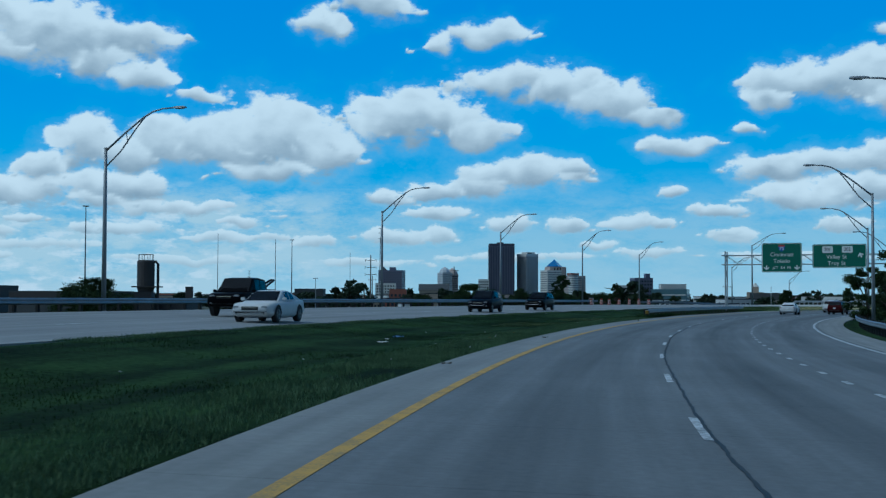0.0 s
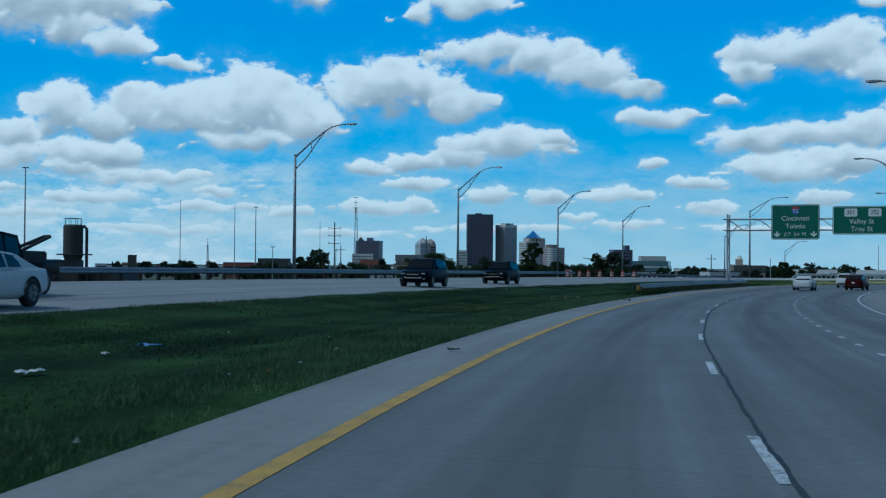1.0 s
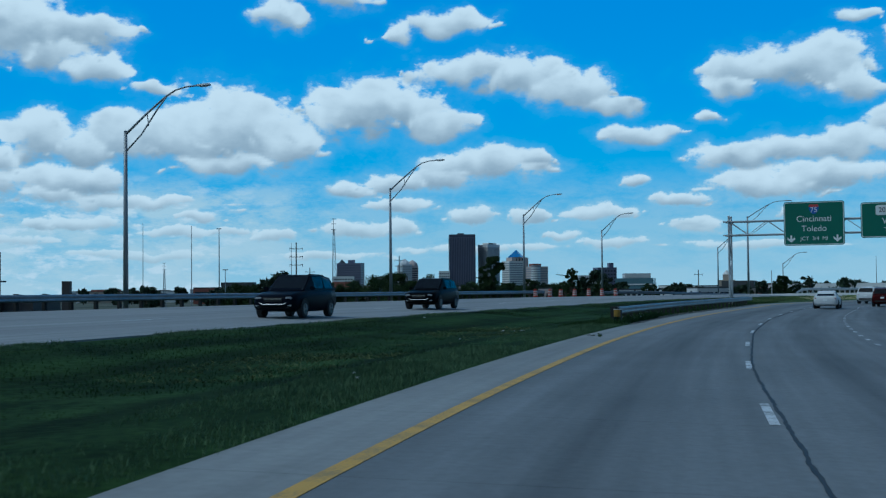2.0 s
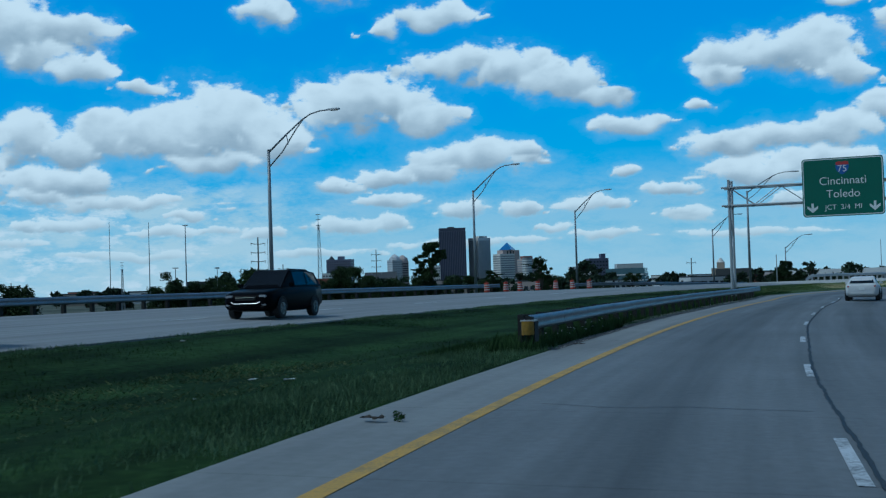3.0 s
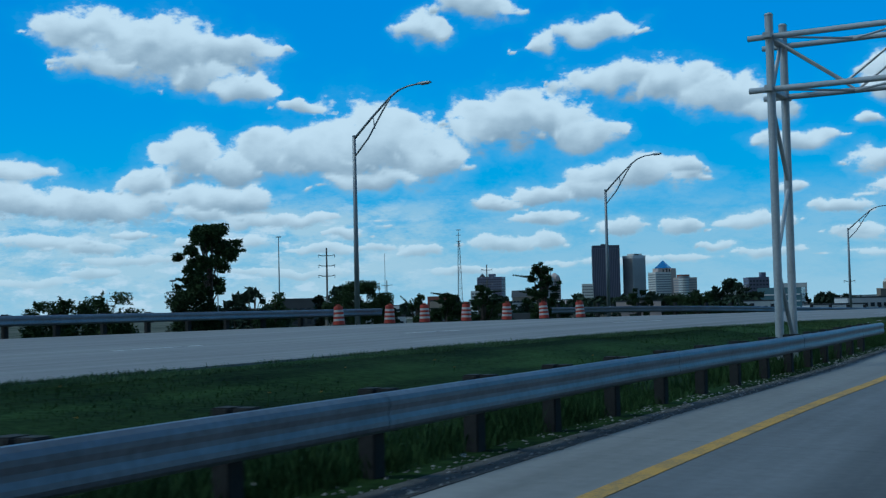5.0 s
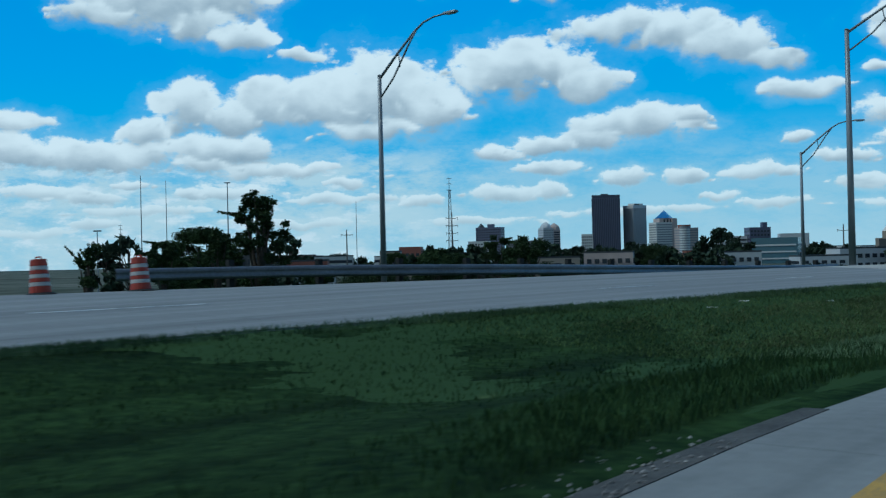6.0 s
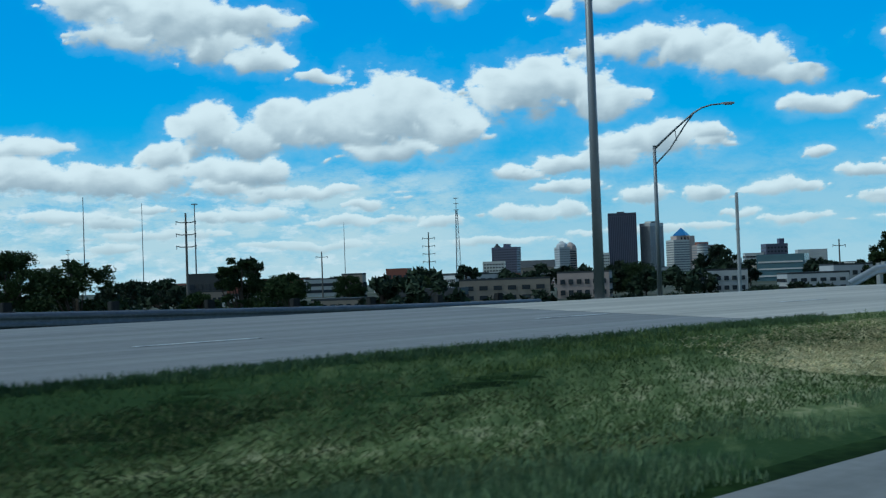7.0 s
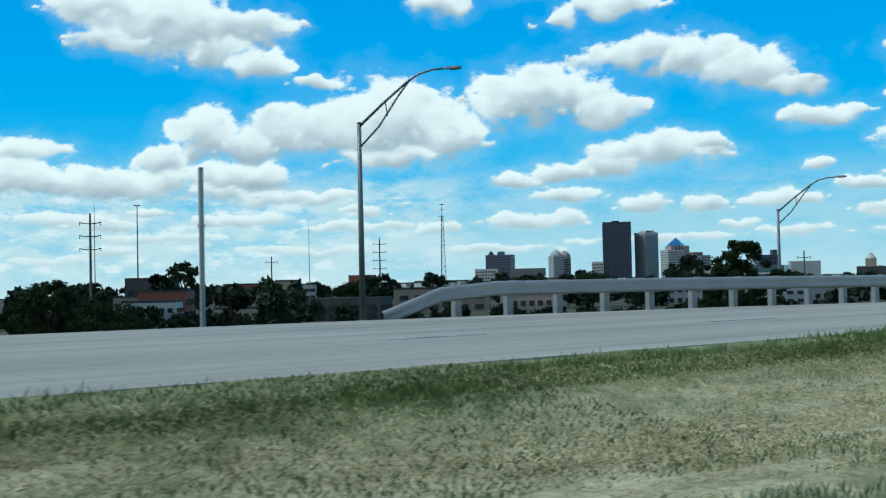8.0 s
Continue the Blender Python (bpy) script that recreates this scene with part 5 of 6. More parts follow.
    bm = bmesh.new()
    box(bm, (0, yr - 0.012, L[1][3] - 0.28), (0.31, 0.02, 0.15), bevel=0.005)
    part("plate", bm, M_LEGEND, t)
    if kind == "suv":
        for sgn in (-1, 1):
            bm = bmesh.new()
            tube(bm, [(sgn * 0.56, -1.75, 1.62), (sgn * 0.56, -1.5, 1.70), (sgn * 0.56, 0.0, 1.72), (sgn * 0.56, 0.2, 1.66)], 0.02, 6)
            part("roof_rail", bm, C_TRIM, t)
    if kind == "pickup":
        bm = bmesh.new()
        tube(bm, [(0.22, -1.2, 1.2), (0.1, -3.7, 1.85)], 0.06, 8)
        tube(bm, [(-0.22, -1.2, 1.2), (-0.1, -3.7, 1.85)], 0.06, 8)
        tube(bm, [(-0.12, -3.7, 1.85), (0.12, -3.7, 1.85)], 0.06, 8)
        part("tow_boom", bm, C_TRIM, t, "dark towing boom")
        bm = bmesh.new()
        box(bm, (0, -1.6, 1.2), (1.5, 1.6, 0.3), bevel=0.04)
        part("tow_deck", bm, C_TRIM, t)
    tagged(t, label, "pickup truck" if kind == "pickup" else "car", "traffic on the highway")
    return t


def drive(s, off, opposite=False):
    z = float(opp_z(s, off) if opposite else road_z(s, off))
    return at(s, off, z + 0.004, 180 if opposite else 0)


car(drive(52.5, -15.9, True), "coupe", P_WHITE, "white two-door coupe with a dark grille opening")
car(drive(59.0, -19.6, True), "pickup", P_BLACK, "black tow truck with a boom over its bed")
car(drive(97.5, -16.4, True), "suv", P_NAVY, "dark blue sport utility vehicle with a bright bumper strip")
car(drive(117.0, -16.8, True), "suv", P_BLACK, "black compact crossover with its lamps lit")
car(drive(153.0, 2.9), "coupe", P_WHITE, "white sedan seen from behind in the middle lane")
car(drive(184.0, 3.2), "suv", P_WHITE, "white hatchback ahead in the outer lane")
car(drive(218.0, 3.4), "suv", P_GREY, "dark grey sport utility vehicle in the middle lane")
car(drive(171.0, 6.9), "suv", P_RED, "dark red off-road vehicle in the outer lane")
car(drive(199.0, 6.4), "suv", P_BLACK, "black sport utility vehicle in the outer lane")


# ---------------------------------------------------------------- trees and shrubs
def leaf_mesh(name, centres, radii, count, size, rng, flat=0.75):
    """Leaves as small bent quads, scattered in clumps."""
    centres, radii = np.asarray(centres, float), np.asarray(radii, float)
    pick = rng.choice(len(centres), count, p=radii ** 1.6 / (radii ** 1.6).sum())
    v = np.clip(rng.normal(size=(count, 3)), -1.7, 1.7)
    p = centres[pick] + v * (radii[pick] * 0.62)[:, None] * (1, 1, flat)
    a = rng.normal(size=(count, 3))
    a /= np.linalg.norm(a, axis=1)[:, None]
    b = np.cross(a, rng.normal(size=(count, 3)))
    b /= np.linalg.norm(b, axis=1)[:, None]
    sz = size * rng.uniform(0.6, 1.4, count)[:, None]
    q = np.stack([p - a * sz, p + b * sz * 0.42, p + a * sz, p - b * sz * 0.42], 1).reshape(-1, 3)
    me = bpy.data.meshes.new(name)
    me.from_pydata(q.tolist(), [], np.arange(count * 4).reshape(-1, 4).tolist())
    me.update()
    return me


def tree(x, y, z0, top, width, label, seed, leaves=2600, size=0.13, clumps=26, bare=0.3, name="tree", leaf=None, lean=0.0, category="tree", wide_low=False, shoots=0):
    """A tapered trunk, limbs out to leaf clumps, and a ragged crown."""
    rng = np.random.default_rng(seed)
    h = top - z0
    t = empty(name, pose(x, y, z0))
    cz0 = h * bare
    cs, rr = [], []
    lobes = [(rng.uniform(-0.36, 0.36) * width, rng.uniform(-0.3, 0.3) * width, rng.uniform(0.55, 1.0), rng.uniform(0.24, 0.38) * width) for _ in range(5)]
    lobes[0] = (lobes[0][0] * 0.5, 0.0, 1.0, 0.3 * width)
    for _ in range(clumps):
        u = rng.uniform(0, 1) ** (1.35 if wide_low else 0.85)
        ang, rad = rng.uniform(0, 2 * math.pi), rng.uniform(0.1, 1.0) ** 0.6
        k = width * (rng.uniform(0.07, 0.15) if wide_low else rng.uniform(0.045, 0.095))
        if wide_low:
            lx, ly, lh, lw = lobes[int(rng.integers(0, 5))]
            r = lw * (1.0 - 0.62 * u) * rad
            cs.append((lx + r * math.cos(ang), ly + r * math.sin(ang), cz0 + (h * lh - cz0 - k * 0.7) * u))
        else:
            r = width * 0.5 * math.sin(math.pi * (0.16 + 0.76 * u)) ** 0.8 * rad
            cs.append((r * math.cos(ang) + lean * u * h, r * math.sin(ang), cz0 + (h - cz0 - k * 0.7) * u))
        rr.append(k)
    twigs = []
    for _ in range(shoots):
        c = cs[int(rng.integers(0, clumps))]
        ang, ln = rng.uniform(0, 2 * math.pi), h * rng.uniform(0.10, 0.26)
        d = (0.6 * math.cos(ang) + 1.2 * c[0] / width, 0.6 * math.sin(ang), 0.75 if wide_low else 0.1)
        tip = tuple(c[i] + ln * d[i] for i in range(3))
        twigs.append((c, tip))
        for q in range(7):
            f = (q + 1) / 7
            cs.append(tuple(c[i] + (tip[i] - c[i]) * f for i in range(3)))
            rr.append(width * 0.026 * (1.25 - f * 0.8))
    bm = bmesh.new()
    tr = max(0.05, h * 0.022)
    tube(bm, [(0, 0, -0.4), (0.02 * h, 0, h * 0.25), (lean * h * 0.5, 0.01 * h, h * 0.55), (lean * h, 0, h * 0.8)], [tr * 1.25, tr, tr * 0.7, tr * 0.3], 8)
    trunk = part("trunk", bm, M_BARK, t, smooth=True)
    bm = bmesh.new()
    for c, k in list(zip(cs, rr))[: min(clumps, 16)]:
        a = min(max(c[2] * 0.55, h * 0.12), h * 0.7)
        tube(bm, [(lean * a * 0.6, 0, a), ((c[0] + lean * a) * 0.5, c[1] * 0.5, (a + c[2]) * 0.5 + 0.03 * h), c], [tr * 0.45, tr * 0.3, tr * 0.1], 5)
    for c, tip in twigs:
        tube(bm, [c, tip], [tr * 0.16, tr * 0.05], 4)
    part("branching", bm, M_BARK, t)
    put("crown", leaf_mesh("crown", cs, rr, leaves, size, rng), leaf or M_LEAF, t)
    tagged(t, label, category)
    return t


def on_land(x, y):
    i = int(np.argmin((RX - x) ** 2 + (RY - y) ** 2))
    h = HEAD[i]
    off = (x - RX[i]) * math.cos(h) - (y - RY[i]) * math.sin(h)
    return max(float(land_z(ST[i], off)), -4.3)


def near_tree(x, y, top, width, label, seed, **k):
    k["leaves"], k["size"] = int(k.get("leaves", 2600) * 1.9), k.get("size", 0.13) * 0.74
    return tree(x, y, on_land(x, y), top, width, label, seed, **k)


near_tree(16.6, 170.2, 4.9, 2.9, "dark leafy young tree with an open crown beyond the guardrail", 3, leaves=9500, size=0.095, clumps=46, bare=0.42, lean=0.04, shoots=16)
near_tree(15.8, 169.6, 2.6, 2.4, "dark dense shrub at the foot of a tree", 4, leaves=9000, size=0.08, clumps=48, bare=0.12, name="shrub", category="shrub", wide_low=True, shoots=6)
near_tree(28.9, 203.2, 4.3, 2.5, "slender small tree with a bare stem and compact crown", 5, leaves=6500, size=0.09, clumps=64, bare=0.55, shoots=6)


def shrub(s, off, top, width, label, seed, shoots=14, leaves=7000):
    x, y, _ = on(s, off)
    near_tree(float(x), float(y), top, width * 1.28, label, seed, leaves=int(leaves * 1.7), size=0.075, clumps=52, bare=0.12, name="shrub", category="shrub", wide_low=True, shoots=shoots)


shrub(119.5, -29.8, 2.7, 2.0, "dark conical roadside shrub behind the guardrail", 20, 10)
shrub(131.8, -29.8, 2.8, 1.9, "dark roadside shrub with ragged tips", 12, 14)
shrub(133.6, -29.6, 2.6, 1.7, "dark roadside shrub with ragged tips", 21, 12, 5000)
shrub(139.2, -29.9, 2.9, 2.6, "dark shrub with ragged shoots beside a lamp pole", 9, 22)
shrub(142.8, -29.6, 2.3, 1.9, "dark shrub with ragged shoots beside a lamp pole", 10, 14, 4500)
shrub(148.2, -29.7, 1.9, 1.8, "thin wispy roadside shrub", 8, 14, 1800)
shrub(150.6, -29.6, 3.1, 2.9, "dark dense roadside shrub with arching tips", 7, 12, 12000)
shrub(153.4, -29.5, 2.0, 2.0, "low dark roadside shrub", 22, 10, 5000)
shrub(157.7, -29.4, 2.3, 1.5, "feathery roadside shrub with thin upright shoots", 6, 22, 4000)
shrub(159.6, -29.4, 2.5, 1.8, "feathery roadside shrub with thin upright shoots", 11, 26, 4200)
shrub(168.2, -29.6, 2.4, 1.3, "thin wispy roadside shrub", 23, 12, 1800)
near_tree(-25.4, 91.6, 3.1, 6.4, "wide dark bushy tree beyond the guardrail", 13, leaves=14000, size=0.1, clumps=80, bare=0.5, shoots=26)
near_tree(20.3, 207.6, 3.2, 1.9, "small conical tree behind the barrels", 14, leaves=3000, size=0.1, clumps=20, bare=0.25, wide_low=True, shoots=8)
near_tree(21.9, 212.8, 2.6, 2.4, "dark bushy tree behind the barrels", 15, leaves=6000, size=0.1, clumps=44, bare=0.5, shoots=12)
near_tree(24.4, 213.2, 3.1, 2.4, "dark bushy tree behind the barrels", 16, leaves=6000, size=0.1, clumps=44, bare=0.5, shoots=12)
near_tree(36.8, 231.0, 2.9, 2.6, "ragged small tree beyond the ramp", 17, leaves=6000, size=0.1, clumps=44, bare=0.5, shoots=14)
near_tree(30.8, 84.5, 5.0, 4.6, "dark leafy tree beyond the outer shoulder", 18, leaves=9000, size=0.11, clumps=40, bare=0.15)
near_tree(37.0, 108.0, 4.5, 5.0, "dark leafy tree beyond the outer shoulder", 19, leaves=7000, size=0.11, clumps=36, bare=0.15)


near_tree(6.6, 269.8, 5.0, 8.0, "broad dark leafy tree behind the ramp's guardrail", 31, leaves=16000, size=0.16, clumps=90, bare=0.35)
near_tree(9.6, 270.5, 3.0, 3.6, "ragged dark bush beside a broad tree", 32, leaves=7000, size=0.14, clumps=44, bare=0.4, shoots=14)
near_tree(39.2, 206.8, 2.5, 2.8, "ragged roadside bush with upright shoots", 33, leaves=7200, size=0.08, clumps=60, bare=0.35, shoots=16)
near_tree(73.6, 263.8, 3.75, 4.6, "large round dark green tree beyond the guardrail", 34, leaves=15000, size=0.12, clumps=90, bare=0.3)
near_tree(17.8, 307.1, 1.5, 8.4, "wide low dark thicket beyond the road", 35, leaves=15000, size=0.17, clumps=90, bare=0.3, wide_low=True, shoots=10)
near_tree(10.8, 306.3, 1.2, 4.6, "dark rounded bush beyond the road", 36, leaves=8000, size=0.17, clumps=60, bare=0.3)
near_tree(4.3, 426.3, 3.4, 8.0, "dark leafy tree among low buildings", 37, leaves=8000, size=0.22, clumps=70, bare=0.3)
near_tree(15.6, 447.8, 2.9, 11.0, "dark leafy tree among low buildings", 38, leaves=8000, size=0.24, clumps=70, bare=0.3)
near_tree(65.1, 502.1, 4.6, 15.0, "wide dark tree below the tall towers", 39, leaves=8000, size=0.26, clumps=80, bare=0.2)
near_tree(28.9, 272.5, 2.6, 5.4, "dark leafy tree behind the ramp", 40, leaves=9000, size=0.15, clumps=70, bare=0.3)


def far_tree(x, y, top, width, seed, label="dark green tree in the distance", z0=-4.3):
    d = math.hypot(x - 40, y - 130)
    tree(x, y, z0, top, width, label, seed, leaves=int(min(1500, 420 + width * 45)), size=0.0016 * d + 0.25, clumps=int(16 + width), bare=0.12, leaf=M_LEAF_FAR)


for k, (tx, ty, tt, tw) in enumerate(((-33.0, 487.0, 9.6, 13.0), (-40.0, 489.0, 6.0, 8.0), (-19.5, 324.0, 6.2, 8.5), (-23.0, 324.5, 4.4, 5.0), (102.0, 648.0, 11.0, 17.5), (95.0, 652.0, 8.0, 9.0),
                                      (38.5, 592.0, 6.0, 13.0), (46.0, 590.0, 4.6, 8.0), (64.0, 571.0, 6.3, 11.0), (71.0, 570.0, 4.2, 8.0), (-16.0, 687.0, 7.2, 11.0), (3.0, 690.0, 7.3, 12.0), (104.0, 341.0, 4.6, 9.0),
                                      (116.0, 350.0, 3.8, 10.0), (30.0, 311.0, 2.3, 6.5), (34.5, 312.0, 2.6, 9.0), (-48.0, 430.0, 3.2, 8.0))):
    far_tree(tx, ty, tt, tw, 40 + k)
rs = random.Random(27)
for k in range(26):
    tx = -34 + 6.6 * k + rs.uniform(-2, 2)
    far_tree(tx, rs.uniform(330, 400) + 0.25 * abs(tx), rs.uniform(-2.2, -0.3), rs.uniform(5, 9), 230 + k, "dark green tree beyond the road")
rs = random.Random(21)
for k in range(95):
    dist = rs.uniform(330, 1000)
    az = radians(rs.uniform(-19, 24))
    far_tree(40 + dist * math.sin(az), 130 + dist * math.cos(az), 1.2 + rs.uniform(0.2, 2.6) + dist * 0.0028, rs.uniform(7, 15), 100 + k, "dark green tree among low buildings")


# ---------------------------------------------------------------- grass, weeds, litter
def blade_mat(name, dark, light, rough=0.8, low=0.7):
    """Blades that differ one from another, with patches along the verge."""
    m = mat(name, dark, rough, var=0.3, scale=0.35, fine=2.5, bump=0, tint=light, spec=0.06)
    n, l = m.node_tree.nodes, m.node_tree.links
    geo, hsv, mr = n.new("ShaderNodeNewGeometry"), n.new("ShaderNodeHueSaturation"), n.new("ShaderNodeMapRange")
    mr.inputs["To Min"].default_value, mr.inputs["To Max"].default_value = low, 1.35
    l.new(geo.outputs["Random Per Island"], mr.inputs["Value"])
    l.new(mr.outputs["Result"], hsv.inputs["Value"])
    p = n["Principled BSDF"]
    l.new(p.inputs["Base Color"].links[0].from_socket, hsv.inputs["Color"])
    l.new(hsv.outputs["Color"], p.inputs["Base Color"])
    return m


def patches(x, y, seed):
    """A cheap smooth noise, about -1 to 1, for many points at once."""
    rng = np.random.default_rng(seed + 77)
    out = np.zeros(len(x))
    for k in range(7):
        a, f = rng.uniform(0, 2 * np.pi), 0.35 * 1.55 ** k
        out += np.sin(f * (x * np.cos(a) + y * np.sin(a)) + rng.uniform(0, 6.28)) / (1 + 0.45 * k)
    return out / 2.2


G_LUSH = blade_mat("lush_grass_blades", (0.065, 0.112, 0.052), (0.115, 0.172, 0.090))
G_LAWN = blade_mat("mown_grass_blades", (0.013, 0.031, 0.009), (0.024, 0.045, 0.013))
# Hay's own pale colour, raised further to carry sunlight on its stretch.
G_HAY = blade_mat("sunlit_dry_mown_hay", (0.50, 0.45, 0.26), (0.66, 0.59, 0.39), low=0.9)
G_WEED = blade_mat("roadside_weeds", (0.022, 0.048, 0.016), (0.045, 0.08, 0.028))


def blades(name, s0, s1, o0, o1, count, h0, h1, width, material, label, seed, lay=0.35, clump=0.0, edge=0.0, lift=0.0):
    """One mesh of single blades over a stretch of verge; lay: how far they lean; clump: how strongly they gather."""
    rng = np.random.default_rng(seed)
    n = int(count * (2.2 if clump else 1))
    s, o = rng.uniform(s0, s1, n), o0 + (o1 - o0) * rng.uniform(0, 1, n)
    if clump:
        dens = patches(s, o * 1.6, seed)
        keep = dens + rng.uniform(-1, 1, n) * (1 - clump) > 0.0
        s, o, dens = s[keep][:count], o[keep][:count], dens[keep][:count]
    n = len(s)
    if edge:
        w = patches(s * 2.0, s * 0, seed + 5)
        o = o + edge * w
    o0_, o = o, warp(s, o)
    x, y, hd = on(s, o)
    z = land_z(s, o) + lift + 0.045 * smooth(168, 173, s) * smooth(-13.95, -13.6, o0_) * smooth(3.75, 4.1, -o0_)
    h = rng.uniform(h0, h1, n) * (0.7 + 0.6 * rng.uniform(0, 1, n) ** 2)
    a, b = rng.uniform(0, 2 * np.pi, n), rng.uniform(0, 2 * np.pi, n)
    if lay > 1:
        a = b + np.pi / 2 + rng.uniform(-0.4, 0.4, n)
    wx, wy = width * np.cos(a), width * np.sin(a)
    lx, ly = lay * h * np.cos(b), lay * h * np.sin(b)
    base = np.stack([x, y, z - 0.02], -1)
    tip = base + np.stack([lx, ly, h], -1)
    side = np.stack([wx, wy, np.zeros(n)], -1)
    mid = base + np.stack([lx * 0.3, ly * 0.3, h * 0.55], -1)
    v = np.stack([base - side, base + side, mid + side * 0.8, tip, mid - side * 0.8], 1).reshape(-1, 3)
    me = bpy.data.meshes.new(name)
    me.from_pydata(v.tolist(), [], np.arange(n * 5).reshape(-1, 5).tolist())
    me.update()
    ob = put(name, me, material)
    tagged(ob, label, "grass", kind="stuff")


blades("tall_grass", -4, 103, -5.7, -3.60, 110000, 0.05, 0.13, 0.0055, G_LUSH, "lush uncut grass along the road edge", 1, clump=0.3, edge=0.11)
blades("tall_grass", 101, 178, -6.3, -4.2, 42000, 0.07, 0.16, 0.0055, G_WEED, "uncut grass behind and under the guardrail", 21, clump=0.3, edge=0.12)
blades("weeds", 100.6, 105.5, -4.75, -3.75, 1500, 0.12, 0.40, 0.006, G_WEED, "tall weeds round the guardrail's end", 22, clump=0.3)
blades("mown_grass", -4, 182, -13.4, -5.5, 90000, 0.03, 0.075, 0.007, G_LAWN, "short dark green median grass", 2)
blades("tall_grass", 30, 204, -14.1, -13.0, 65000, 0.05, 0.10, 0.007, G_LUSH, "ragged grass along the opposite road's edge", 3, clump=0.4, edge=0.08)
blades("weeds", 102.5, 113, -4.1, -3.72, 5200, 0.12, 0.34, 0.006, G_WEED, "tall weeds leaning out from under the guardrail", 23, clump=0.35)
blades("weeds", 104, 166, -5.2, -4.15, 24000, 0.12, 0.32, 0.007, G_WEED, "tall weeds growing under the guardrail", 4, clump=0.45)
G_MIX = blade_mat("edge_grass_blades", (0.12, 0.185, 0.085), (0.19, 0.26, 0.14))
blades("tall_grass", 176, 262, -6.3, -3.62, 120000, 0.05, 0.11, 0.005, G_MIX, "thick grass along the road edge", 5, clump=0.35, edge=0.22, lift=0.02)

# Green raised in colour to paint in sun on and through the blades.
G_SUNLIT = blade_mat("sunlit_green_blades", (0.14, 0.20, 0.055), (0.21, 0.27, 0.10))
blades("mown_grass", 204, 300, -13.4, -6.5, 26000, 0.03, 0.06, 0.0045, G_SUNLIT, "short green median grass", 6, clump=0.45, lift=0.02)
blades("tall_grass", 194, 330, -14.1, -11.5, 150000, 0.05, 0.13, 0.006, G_SUNLIT, "ragged green grass coloured sunlit along the opposite road", 7, clump=0.3, edge=0.08)
G_HALF = blade_mat("half_shorn_green_blades", (0.060, 0.105, 0.036), (0.12, 0.165, 0.065))
blades("mown_grass", 176, 214, -13.4, -6.0, 50000, 0.03, 0.07, 0.006, G_HALF, "short mid-green median grass", 24, lay=0.8, lift=0.02)
G_STRAW = blade_mat("half_dry_blades", (0.09, 0.11, 0.05), (0.15, 0.17, 0.08))
blades("hay", 178, 206, -11.8, -5.5, 30000, 0.03, 0.06, 0.005, G_STRAW, "thin streaks of half-dry cut grass", 8, lay=1.6, clump=0.55)
blades("hay", 198, 300, -12.4, -4.6, 260000, 0.018, 0.04, 0.0045, G_HAY, "pale dry cut grass lying in the median", 9, lay=2.6, clump=0.35, lift=0.045)
blades("hay", 70, 100, -9.5, -6.3, 5000, 0.03, 0.08, 0.006, G_STRAW, "thin streaks of dry cut grass", 10, lay=1.8, clump=0.9)
blades("weeds", 60, 330, -29.5, -27.6, 16000, 0.1, 0.26, 0.012, G_WEED, "weeds behind the far guardrail", 11, clump=0.4)


